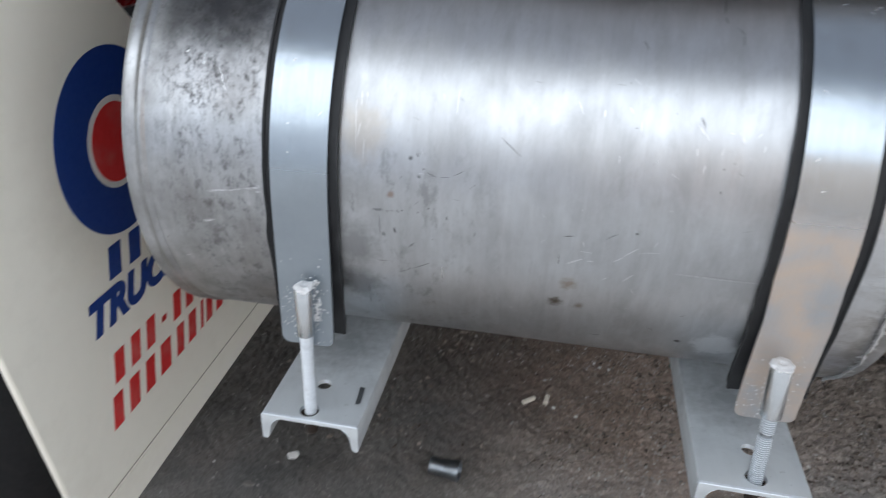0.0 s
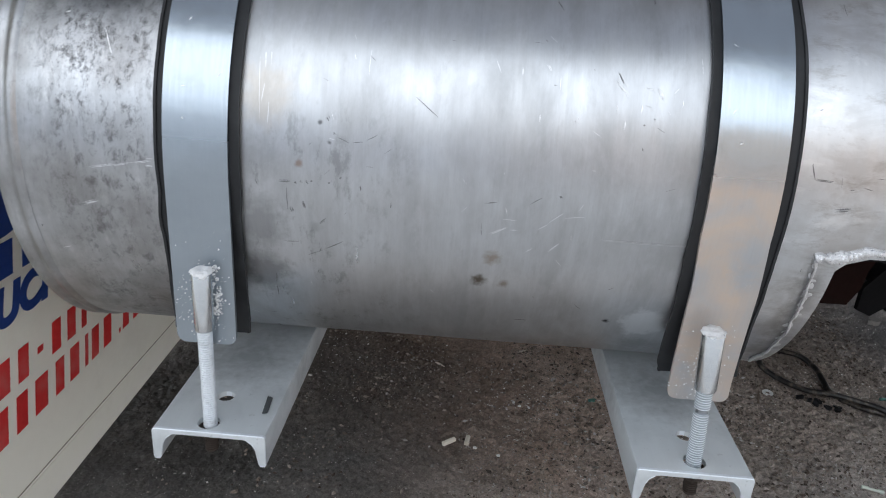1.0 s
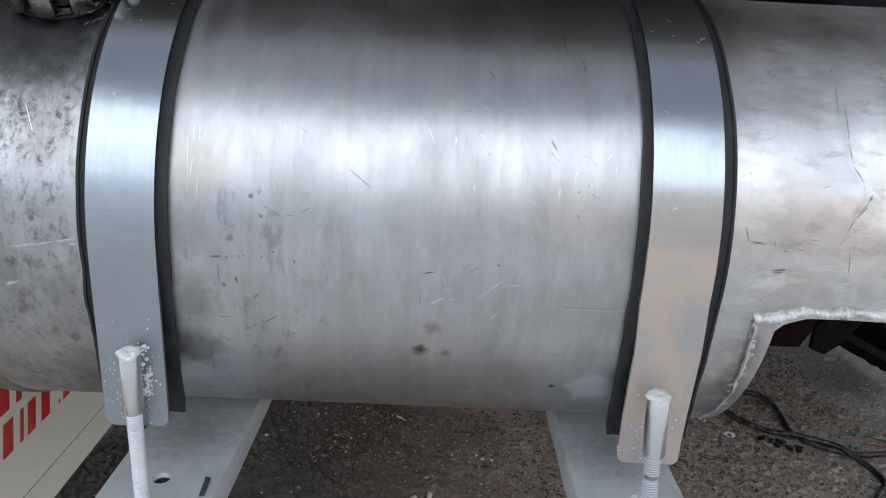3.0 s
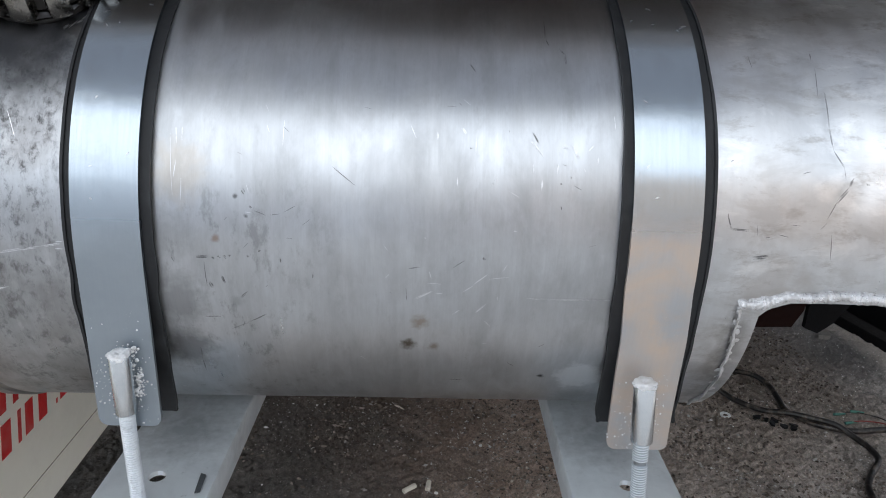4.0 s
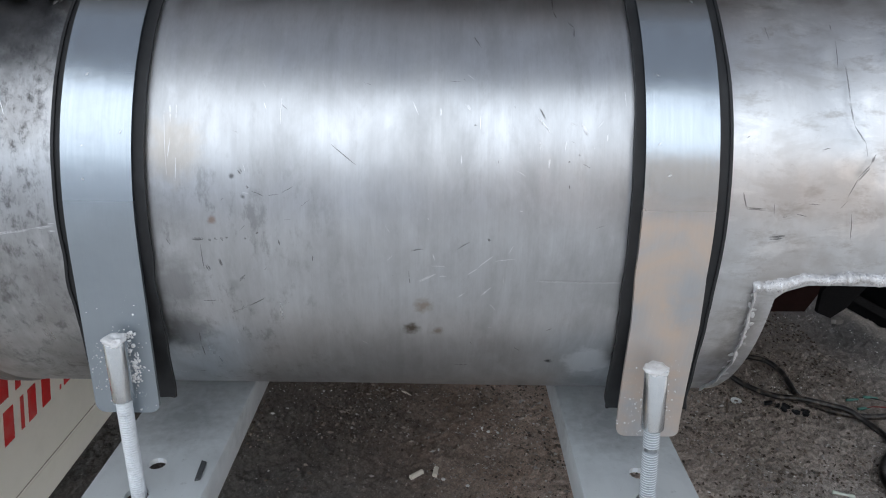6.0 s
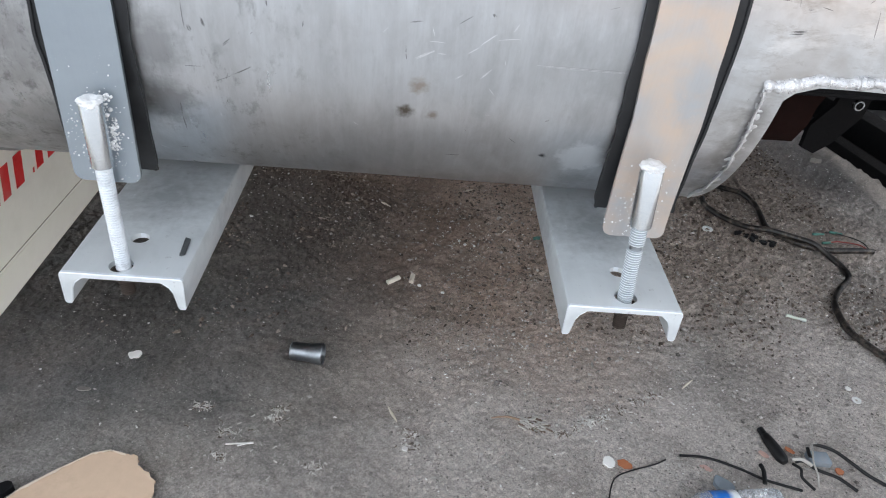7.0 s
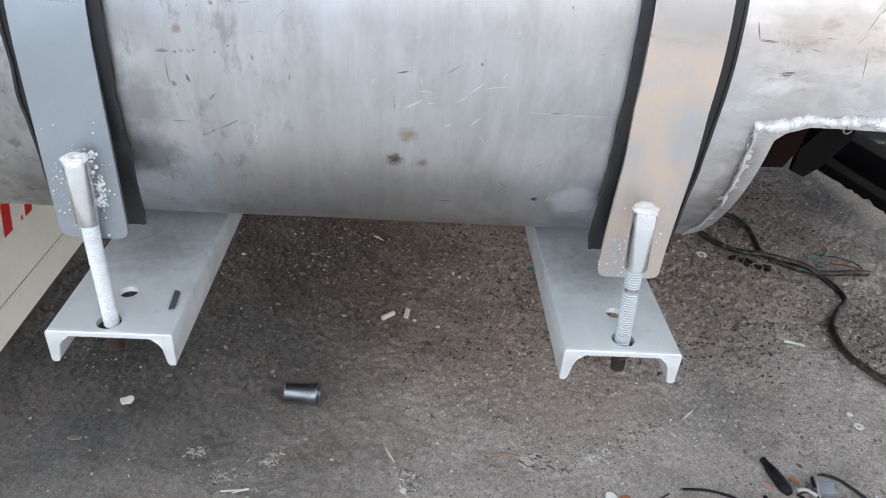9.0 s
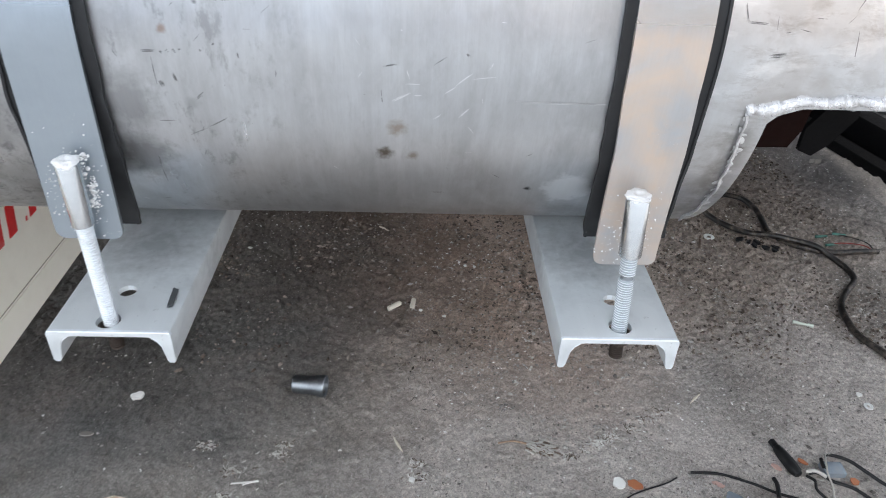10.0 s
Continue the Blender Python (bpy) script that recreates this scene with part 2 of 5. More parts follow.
def strap_metal(name, tan):
    k = Nodes(name)
    streak = k.noise(30, 4, 0.6, (12, 0.5, 0.5))
    film = None
    col = k.ramp(streak, (0.3, (0.43, 0.482, 0.530)), (0.7, (0.47, 0.522, 0.570)))
    col = k.mix(k.span(k.noise(24, 6, 0.7), 0.5, 0.72, 0.0, 0.3), col, (0.33, 0.35, 0.37))
    z = k.axis("Z")
    # lower half painted duller and darker, as it reflects less sky; ragged top
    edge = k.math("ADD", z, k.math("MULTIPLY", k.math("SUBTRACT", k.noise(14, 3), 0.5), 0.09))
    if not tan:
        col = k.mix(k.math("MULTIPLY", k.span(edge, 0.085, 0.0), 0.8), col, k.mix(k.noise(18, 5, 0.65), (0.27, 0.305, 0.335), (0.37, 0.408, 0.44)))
    if tan:
        # tan here: worn film, with the yard's tan reflection painted into it
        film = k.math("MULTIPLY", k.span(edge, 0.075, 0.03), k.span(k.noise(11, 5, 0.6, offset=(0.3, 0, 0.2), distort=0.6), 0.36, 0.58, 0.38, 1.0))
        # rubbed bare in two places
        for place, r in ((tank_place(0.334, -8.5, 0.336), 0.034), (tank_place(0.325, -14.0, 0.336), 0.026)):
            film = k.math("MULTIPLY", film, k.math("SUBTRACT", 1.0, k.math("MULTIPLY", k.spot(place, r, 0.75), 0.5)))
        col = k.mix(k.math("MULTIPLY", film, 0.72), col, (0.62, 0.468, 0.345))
    spat = k.voronoi(230)
    low = k.span(z, -0.03, -0.12)
    spatter = k.math("MULTIPLY", k.span(spat.outputs["Distance"], 0.12, 0.06), k.math("MULTIPLY", low, k.span(k.noise(30, 2), 0.55, 0.7)))
    col = k.mix(spatter, col, (0.9, 0.9, 0.9))
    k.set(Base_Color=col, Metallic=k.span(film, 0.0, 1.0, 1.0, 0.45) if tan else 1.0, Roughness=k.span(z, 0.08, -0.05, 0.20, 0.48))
    k.bump((k.noise(11, 3, 0.5, offset=(2, 0, 4)), 0.12, 0.006), (k.noise(60, 4), 0.04, 0.001), (spatter, 0.3, 0.001))
    return k.mat


def turned_metal(name, colour, rough, metal=1.0, worn=0.4):
    k = Nodes(name)
    ring, patch = k.noise(40, 3, 0.5, (0.5, 0.5, 9)), k.noise(45, 5, 0.65)
    col = k.mix(k.span(ring, 0.3, 0.7, 0.0, 0.25), colour, tuple(c * 0.7 for c in colour))
    col = k.mix(k.span(patch, 0.56, 0.72, 0.0, worn), col, tuple(c * 0.45 for c in colour))
    k.set(Base_Color=col, Metallic=metal, Roughness=k.span(patch, 0.3, 0.7, rough - 0.01, rough + 0.03))
    return k.mat


def channel_paint():
    """Thin grey paint on rolled steel: mill streaks along it, scuffs, smudges, painted shade."""
    k = Nodes("grey_painted_steel")
    streak, patch, spots = k.noise(9, 4, 0.6, (5, 0.4, 5)), k.noise(7, 5, 0.6, distort=0.5), k.noise(70, 6, 0.7)
    col = k.mix(streak, (0.58, 0.613, 0.632), (0.69, 0.724, 0.742))
    col = k.mix(k.span(patch, 0.46, 0.66, 0.0, 0.42), col, (0.31, 0.335, 0.355))
    # contact shade where the channel runs under the tank, put into the paint
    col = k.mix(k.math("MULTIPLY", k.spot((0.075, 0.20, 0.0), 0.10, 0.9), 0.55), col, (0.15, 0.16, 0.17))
    col = k.mix(k.span(spots, 0.62, 0.74, 0.0, 0.45), col, (0.15, 0.15, 0.15))
    col = k.mix(k.span(k.noise(26, 7, 0.75, (1, 0.35, 1), (4, 4, 4)), 0.60, 0.70, 0.0, 0.4), col, (0.74, 0.78, 0.81))
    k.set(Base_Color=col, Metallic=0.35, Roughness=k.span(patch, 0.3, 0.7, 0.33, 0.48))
    k.bump((spots, 0.12, 0.001), (streak, 0.08, 0.001))
    return k.mat


def dirt_ground():
    k = Nodes("oily_packed_dirt")
    big, mid, small, tiny, lump = k.noise(0.9, 5), k.noise(5, 6, 0.65), k.noise(38, 8, 0.72), k.noise(150, 6, 0.75), k.noise(13, 6, 0.6, distort=0.4)
    grit = k.noise(520, 3, 0.7)
    col = k.ramp(big, (0.3, (0.49, 0.448, 0.414)), (0.55, (0.54, 0.496, 0.460)), (0.75, (0.58, 0.535, 0.498)))
    # loose brown soil in the middle, the truck's shade painted dark round it
    soil = k.math("MULTIPLY", k.spot((0.15, 1.45, 0.0), 1.05, 0.6), k.span(k.noise(4, 5), 0.3, 0.6, 0.7, 0.95))
    col = k.mix(soil, col, (0.37, 0.262, 0.200))
    col = k.mix(k.math("MULTIPLY", k.spot((1.05, 1.40, 0.0), 0.85, 0.7), k.span(k.noise(4, 5, offset=(3, 8, 0)), 0.3, 0.6, 0.55, 0.9)), col, (0.38, 0.315, 0.270))
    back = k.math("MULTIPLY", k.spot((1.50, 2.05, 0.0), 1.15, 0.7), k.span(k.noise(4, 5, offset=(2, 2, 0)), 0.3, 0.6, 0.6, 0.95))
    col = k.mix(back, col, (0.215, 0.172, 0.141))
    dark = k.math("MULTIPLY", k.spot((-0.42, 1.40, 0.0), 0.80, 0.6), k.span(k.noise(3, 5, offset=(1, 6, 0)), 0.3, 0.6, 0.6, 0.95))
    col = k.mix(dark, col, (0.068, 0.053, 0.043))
    # oily left side, darkened further for the shade beside the flap
    damp_shade = k.math("MULTIPLY", k.spot((-0.75, 0.80, 0.0), 1.00, 0.7), k.span(k.noise(3, 5, offset=(5, 1, 0)), 0.3, 0.6, 0.7, 1.0))
    col = k.mix(damp_shade, col, (0.125, 0.123, 0.117))
    # deepest shade along the flap, painted as a darker patch
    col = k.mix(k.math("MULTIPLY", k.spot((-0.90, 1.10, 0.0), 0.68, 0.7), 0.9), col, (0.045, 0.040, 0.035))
    for x, y, r, amount in ((0.93, 0.68, 0.24, 0.4), (1.62, 1.0, 0.27, 0.6), (1.05, 0.95, 0.2, 0.3), (1.9, 1.9, 0.3, 0.6)):
        col = k.mix(k.math("MULTIPLY", k.spot((x, y, 0.0), r, 0.8), amount), col, (0.125, 0.115, 0.108))
    col = k.mix(k.span(mid, 0.48, 0.64, 0.0, 0.36), col, (0.19, 0.162, 0.140))
    patchy = k.span(k.noise(2.6, 4, offset=(9, 4, 2)), 0.42, 0.62)
    col = k.mix(k.math("MULTIPLY", k.span(lump, 0.54, 0.70, 0.0, 0.30), patchy), col, (0.14, 0.117, 0.099))
    col = k.mix(k.math("MULTIPLY", k.span(small, 0.56, 0.72, 0.0, 0.22), patchy), col, (0.40, 0.375, 0.35))
    # single grains, each with a shade of its own
    for scale, low, high in ((85, 0.93, 1.07), (210, 0.80, 1.24), (420, 0.84, 1.18)):
        grain = k.n.new("ShaderNodeSeparateColor")
        k.l.new(k.voronoi(scale).outputs["Color"], grain.inputs[0])
        shade = k.n.new("ShaderNodeCombineColor")
        for slot in range(3):
            k.l.new(k.span(grain.outputs[0], 0.0, 1.0, low, high), shade.inputs[slot])
        col = k.mix(1.0, col, shade.outputs[0], "MULTIPLY")
    col = k.mix(k.math("MULTIPLY", k.span(small, 0.40, 0.26, 0.0, 0.30), patchy), col, (0.070, 0.058, 0.050))
    col = k.mix(k.span(tiny, 0.38, 0.26, 0.0, 0.40), col, (0.060, 0.050, 0.043))
    col = k.mix(k.span(tiny, 0.62, 0.76, 0.0, 0.25), col, (0.46, 0.44, 0.41))
    col = k.mix(k.span(grit, 0.44, 0.32, 0.0, 0.25), col, (0.09, 0.08, 0.07))
    # ground farther out, out of view, greyed to cool the tank's reflections
    d = k.n.new("ShaderNodeVectorMath")
    d.operation = "LENGTH"
    k.l.new(k.coord, d.inputs[0])
    col = k.mix(k.math("MAXIMUM", k.span(d.outputs["Value"], 2.2, 4.0, 0.0, 0.85), k.span(k.axis("Y"), 0.0, -0.6, 0.0, 0.85)), col, k.ramp(mid, (0.3, (0.235, 0.249, 0.268)), (0.7, (0.32, 0.336, 0.358))))
    peb = k.voronoi(150)
    fleck = k.math("MULTIPLY", k.span(peb.outputs["Distance"], 0.20, 0.10), k.span(k.noise(30, 3, offset=(7, 7, 7)), 0.54, 0.62))
    col = k.mix(fleck, col, (0.66, 0.63, 0.58))
    k.set(Base_Color=col, Roughness=k.span(damp_shade, 0.0, 0.8, 0.9, 0.66), Specular_IOR_Level=0.3)
    k.bump((mid, 0.35, 0.012), (lump, 0.6, 0.012), (small, 0.9, 0.010), (tiny, 1.0, 0.005), (grit, 1.0, 0.0015))
    return k.mat


def loose(name, colours, rough=0.9):
    """Loose bits, each with a shade of its own."""
    k = Nodes(name)
    r = k.n.new("ShaderNodeNewGeometry").outputs["Random Per Island"]
    col = k.ramp(r, *[(i / (len(colours) - 1), c) for i, c in enumerate(colours)])
    col = k.mix(k.span(k.noise(300, 3), 0.3, 0.7, 0.0, 0.4), col, tuple(c * 0.7 for c in colours[0]))
    k.set(Base_Color=col, Roughness=rough)
    return k.mat


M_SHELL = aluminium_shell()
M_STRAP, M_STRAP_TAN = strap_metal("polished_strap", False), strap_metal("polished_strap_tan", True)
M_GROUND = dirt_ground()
M_RUBBER = plain("black_rubber_liner", (0.017, 0.018, 0.020), 0.5, vary=0.35, scale=24, relief=0.2, dirt=(0.065, 0.068, 0.072), dirt_amount=0.5, gloss=0.35)
M_TYRE = plain("tyre_rubber", (0.012, 0.012, 0.013), 0.8, vary=0.4, relief=0.5, dirt=(0.03, 0.028, 0.025), gloss=0.2)
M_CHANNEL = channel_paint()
M_CUT = plain("scraped_steel", (0.80, 0.85, 0.90), 0.36, metal=0.4, vary=0.15, scale=60, relief=0.2, dirt=(0.42, 0.45, 0.48))
M_WELD = plain("aluminium_weld", (0.90, 0.91, 0.92), 0.34, metal=0.25, vary=0.25, scale=60, relief=0.8, depth=0.002, dirt=(0.40, 0.39, 0.38), dirt_amount=0.4)
M_WELD_BEAD = plain("bright_weld_bead", (0.76, 0.76, 0.77), 0.3, metal=1.0, vary=0.35, scale=70, relief=0.9, depth=0.002, dirt=(0.20, 0.19, 0.18), dirt_amount=0.6)
M_WELD_DULL = plain("smoky_weld", (0.80, 0.80, 0.80), 0.36, metal=0.8, vary=0.3, scale=50, relief=0.7, depth=0.002, dirt=(0.16, 0.15, 0.14), dirt_amount=0.6)
M_SLEEVE = turned_metal("bare_turned_aluminium", (0.83, 0.875, 0.915), 0.22, 1.0, 0.0)
M_ROD = turned_metal("silver_sprayed_rod", (0.87, 0.91, 0.95), 0.32, 0.5, 0.5)
M_GROOVE = turned_metal("thread_groove", (0.52, 0.565, 0.61), 0.45, 0.5, 0.8)
M_NUT = plain("rusty_nut", (0.055, 0.040, 0.032), 0.7, metal=0.4, vary=0.5, scale=80, relief=0.6)
M_FLAP = plain("white_vinyl_flap", (0.92, 0.888, 0.785), 0.42, vary=0.05, scale=6, relief=0.12, dirt=(0.56, 0.51, 0.42), dirt_amount=0.2)
M_CREASE = plain("crease_brown", (0.45, 0.41, 0.34), 0.9, vary=0.4, scale=60, relief=0.3)
M_BLUE = plain("blue_print", (0.014, 0.050, 0.25), 0.4, vary=0.2, scale=20, relief=0.1)
M_RED = plain("red_print", (0.68, 0.032, 0.032), 0.45, vary=0.2, scale=20, relief=0.1, dirt=(0.7, 0.55, 0.5), dirt_amount=0.25)
M_WHITE = plain("white_print", (0.78, 0.77, 0.74), 0.45, vary=0.08, scale=20, relief=0.1)
M_CAB = plain("dark_grey_paint", (0.155, 0.124, 0.106), 0.35, vary=0.15, scale=8, relief=0.05)
M_FENDER = plain("red_fender_paint", (0.22, 0.010, 0.012), 0.25, vary=0.15, scale=8, relief=0.05)
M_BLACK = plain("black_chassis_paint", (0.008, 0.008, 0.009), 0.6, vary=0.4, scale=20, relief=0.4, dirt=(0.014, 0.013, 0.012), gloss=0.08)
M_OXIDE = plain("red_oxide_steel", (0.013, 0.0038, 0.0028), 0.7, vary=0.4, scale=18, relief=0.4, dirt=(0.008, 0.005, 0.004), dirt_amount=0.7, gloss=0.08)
# cap body darker than its lugs, painting shade into the gaps between
M_CAP_BODY = plain("dark_cap_casting", (0.035, 0.032, 0.030), 0.45, metal=0.6, vary=0.4, scale=30, relief=0.3)
M_CAP = plain("cast_filler_cap", (0.30, 0.285, 0.262), 0.22, metal=1.0, vary=0.25, scale=30, relief=0.3, dirt=(0.06, 0.055, 0.05), dirt_amount=0.6)
# weld painted near black for the shade under the filler cap
M_NECK_WELD = plain("shaded_weld", (0.020, 0.019, 0.018), 0.45, metal=0.3, vary=0.4, scale=70, relief=0.6)
M_SCRATCH = plain("fresh_scratch", (0.76, 0.77, 0.785), 0.38, metal=1.0, vary=0.1)
M_SCUFF = plain("dark_scuff", (0.27, 0.27, 0.275), 0.5, metal=1.0, vary=0.4)
M_CARD = plain("tan_cardboard", (0.68, 0.51, 0.37), 0.85, vary=0.15, scale=12, relief=0.3, dirt=(0.36, 0.25, 0.16), dirt_amount=0.3)
M_PLY = plain("pale_paper_ply", (0.78, 0.68, 0.56), 0.9, vary=0.2, scale=60, relief=0.4)
M_CABLE = plain("dusty_black_cable", (0.014, 0.012, 0.011), 0.34, vary=0.35, scale=60, relief=0.5, dirt=(0.30, 0.245, 0.20), dirt_amount=0.6)
M_PLASTIC = plain("black_plastic", (0.010, 0.010, 0.011), 0.42, vary=0.3, scale=60, relief=0.3, dirt=(0.035, 0.033, 0.030), dirt_amount=0.3, gloss=0.3)
M_BUTT = plain("off_white_stick", (0.76, 0.70, 0.60), 0.8, vary=0.15, scale=80, relief=0.3)
M_PAPER = plain("white_scrap", (0.84, 0.83, 0.80), 0.8, vary=0.12, scale=60, relief=0.4)
M_STEEL = plain("bare_dark_steel", (0.38, 0.41, 0.44), 0.38, metal=1.0, vary=0.35, scale=40, relief=0.3, dirt=(0.10, 0.07, 0.05))
M_SHIM = plain("dark_shim_steel", (0.085, 0.092, 0.098), 0.5, metal=0.3, vary=0.3, scale=60, relief=0.3)
M_GREY_PLASTIC = plain("dusty_grey_plastic", (0.23, 0.27, 0.31), 0.5, vary=0.25, scale=60, relief=0.3, dirt=(0.35, 0.34, 0.32))
M_ZINC = plain("zinc_washer", (0.80, 0.80, 0.78), 0.5, metal=0.2, vary=0.2, scale=80)
M_CLEAR = plain("milky_plastic", (0.62, 0.68, 0.60), 0.35, vary=0.1, scale=80)
M_TEAL = plain("teal_plastic", (0.065, 0.19, 0.155), 0.5, vary=0.2, scale=80)
M_REDWIRE = plain("red_wire", (0.26, 0.035, 0.024), 0.5, vary=0.2, scale=80)
M_ORANGE = plain("orange_fragment", (0.42, 0.155, 0.070), 0.7, vary=0.25, scale=60)
M_PINK = plain("faded_fragment", (0.55, 0.36, 0.31), 0.7, vary=0.25, scale=60)
M_TWIG = plain("brown_twig", (0.17, 0.125, 0.095), 0.9, vary=0.4, scale=80, relief=0.5)
M_STRAW = plain("dry_straw", (0.74, 0.68, 0.57), 0.9, vary=0.3, scale=80, relief=0.5)
M_STEM = plain("brown_stem", (0.36, 0.245, 0.165), 0.85, vary=0.3, scale=80, relief=0.4)
M_DRY = plain("dry_stalk", (0.54, 0.515, 0.48), 0.9, vary=0.5, scale=80, relief=0.5)


def label_print():
    k = Nodes("blue_white_label")
    col = k.ramp(k.math("ADD", k.axis("X"), k.math("MULTIPLY", k.noise(30, 2), 0.02)), (0.0, (0.02, 0.16, 0.55)), (0.012, (0.75, 0.78, 0.80)))
    k.set(Base_Color=k.mix(k.span(k.noise(90, 3), 0.5, 0.7, 0.0, 0.25), col, (0.5, 0.5, 0.5)), Roughness=0.4)
    return k.mat


def clear_pet():
    k = Nodes("clear_bottle_plastic")
    k.set(Base_Color=k.mix(k.noise(60, 4), (0.78, 0.82, 0.86), (0.90, 0.93, 0.96)), Roughness=k.span(k.noise(40, 4), 0.3, 0.7, 0.08, 0.3), Transmission_Weight=0.75, IOR=1.2)
    return k.mat


M_PET, M_BOTTLE_LABEL = clear_pet(), label_print()
M_CHIP = loose("pale_grit", [(0.20, 0.185, 0.165), (0.30, 0.28, 0.255), (0.50, 0.475, 0.44)])
M_WHITE_GRIT = loose("white_specks", [(0.70, 0.68, 0.65), (0.82, 0.81, 0.79), (0.90, 0.90, 0.88)])
M_SHAVING = loose("pale_swarf", [(0.40, 0.375, 0.345), (0.62, 0.60, 0.565), (0.80, 0.79, 0.76)])
M_CRUMB = loose("grey_grit", [(0.10, 0.090, 0.082), (0.28, 0.257, 0.237), (0.42, 0.392, 0.366), (0.60, 0.570, 0.540)])
M_CLOD = loose("dark_grit", [(0.045, 0.034, 0.027), (0.12, 0.091, 0.072), (0.25, 0.202, 0.166), (0.46, 0.395, 0.340)])
M_TAN_WALL = plain("tan_wall", (0.66, 0.55, 0.47), 0.9, vary=0.15, scale=2, relief=0.3)
M_WALL = plain("grey_wall", (0.60, 0.62, 0.66), 0.9, vary=0.15, scale=2, relief=0.3)


# ---- shapes ----
def part(name, bm, material, parent=None, label="", kind="", smooth=True):
    """Links a bmesh as one mesh object under a thing or a part."""
    me = bpy.data.meshes.new(name)
    bmesh.ops.recalc_face_normals(bm, faces=bm.faces)
    bm.to_mesh(me)
    bm.free()
    me.materials.append(material)
    if smooth:
        me.shade_smooth()
        me.set_sharp_from_angle(angle=radians(38))
    ob = new(name, me)
    ob.parent = parent
    return tagged(ob, label=label, kind=kind)


def thing(name, m, label, category, group="", kind=""):
    ob = new(name)
    ob.empty_display_size = 0.05
    ob.matrix_world = m
    return tagged(ob, label, category, group, kind)


def single(name, bm, material, m, label, category, group="", kind="", smooth=True):
    ob = part(name, bm, material, None, label, kind, smooth)
    ob.matrix_world = m
    return tagged(ob, "", category, group)


def lathe(profile, seg=32, cap=True):
    """Turns (radius, height) about z."""
    bm = bmesh.new()
    rings = [[bm.verts.new((r * math.cos(2 * math.pi * i / seg), r * math.sin(2 * math.pi * i / seg), z)) for i in range(seg)] for r, z in profile]
    for a, b in zip(rings, rings[1:]):
        for i in range(seg):
            bm.faces.new((a[i], a[(i + 1) % seg], b[(i + 1) % seg], b[i]))
    if cap:
        bm.faces.new(rings[0][::-1])
        bm.faces.new(rings[-1])
    return bm


def box(sx, sy, sz, bevel=0.0, at=(0, 0, 0), bm=None):
    own = bm or bmesh.new()
    made = bmesh.ops.create_cube(own, size=1, matrix=Matrix.Translation(at) @ Matrix.Diagonal((sx, sy, sz, 1)))["verts"]
    if bevel:
        edges = list({e for v in made for e in v.link_edges})
        bmesh.ops.bevel(own, geom=edges, offset=bevel, segments=2, affect="EDGES", profile=0.5)
    return own


def sweep(points, radius, seg=10, bm=None, flat=1.0):
    """A tube along points; radius is a number or a function of the step."""
    bm = bm or bmesh.new()
    pts = [Vector(p) for p in points]
    side, rings = None, []
    for i, p in enumerate(pts):
        along = (pts[min(i + 1, len(pts) - 1)] - pts[max(i - 1, 0)]).normalized()
        if side is None:
            side = along.orthogonal().normalized()
        side = (side - along * side.dot(along)).normalized()
        up = along.cross(side)
        r = radius(i) if callable(radius) else radius
        rings.append([bm.verts.new(p + side * r * math.cos(a) + up * r * flat * math.sin(a)) for a in (2 * math.pi * j / seg for j in range(seg))])
    for a, b in zip(rings, rings[1:]):
        for j in range(seg):
            bm.faces.new((a[j], a[(j + 1) % seg], b[(j + 1) % seg], b[j]))
    bm.faces.new(rings[0][::-1])
    bm.faces.new(rings[-1])
    return bm


def curve_points(knots, steps=8):
    """A smooth line through knots."""
    k = [Vector(p) for p in knots]
    k = [k[0] * 2 - k[1]] + k + [k[-1] * 2 - k[-2]]
    out = []
    for a, b, c, d in zip(k, k[1:], k[2:], k[3:]):
        for i in range(steps):
            t = i / steps
            out.append(0.5 * (2 * b + (c - a) * t + (2 * a - 5 * b + 4 * c - d) * t * t + (3 * b - a - 3 * c + d) * t ** 3))
    return out + [k[-2]]


def outline(shape, thick, holes=()):
    """A plate in the xy plane from z = -thick to 0, with holes."""
    bm = bmesh.new()
    loops = []
    for pts in (shape, *holes):
        vs = [bm.verts.new((x, y, 0)) for x, y in pts]
        loops.append([bm.edges.new((vs[i], vs[(i + 1) % len(vs)])) for i in range(len(vs))])
    bmesh.ops.triangle_fill(bm, use_beauty=True, use_dissolve=False, edges=[e for l in loops for e in l])
    made = bmesh.ops.extrude_face_region(bm, geom=bm.faces[:])["geom"]
    bmesh.ops.translate(bm, vec=(0, 0, -thick), verts=[v for v in made if isinstance(v, bmesh.types.BMVert)])
    return bm


def ring_of(x, y, r, n=20, stretch=1.0, turn=0.0):
    c, s = math.cos(turn), math.sin(turn)
    return [(x + r * math.cos(a) * c - r * stretch * math.sin(a) * s, y + r * math.cos(a) * s + r * stretch * math.sin(a) * c) for a in (2 * math.pi * i / n for i in range(n))]


def blob(rough_outline, thick, jitter=0.0, seed=0):
    """A flat scrap with an uneven edge and a slightly buckled face."""
    rnd = random.Random(seed)
    pts = [(x + rnd.uniform(-jitter, jitter), y + rnd.uniform(-jitter, jitter)) for x, y in rough_outline]
    bm = outline(pts, thick)
    for v in bm.verts:
        v.co.z += thick + 0.6 * thick * noise.noise(Vector((v.co.x * 40, v.co.y * 40, seed)))
    return bm


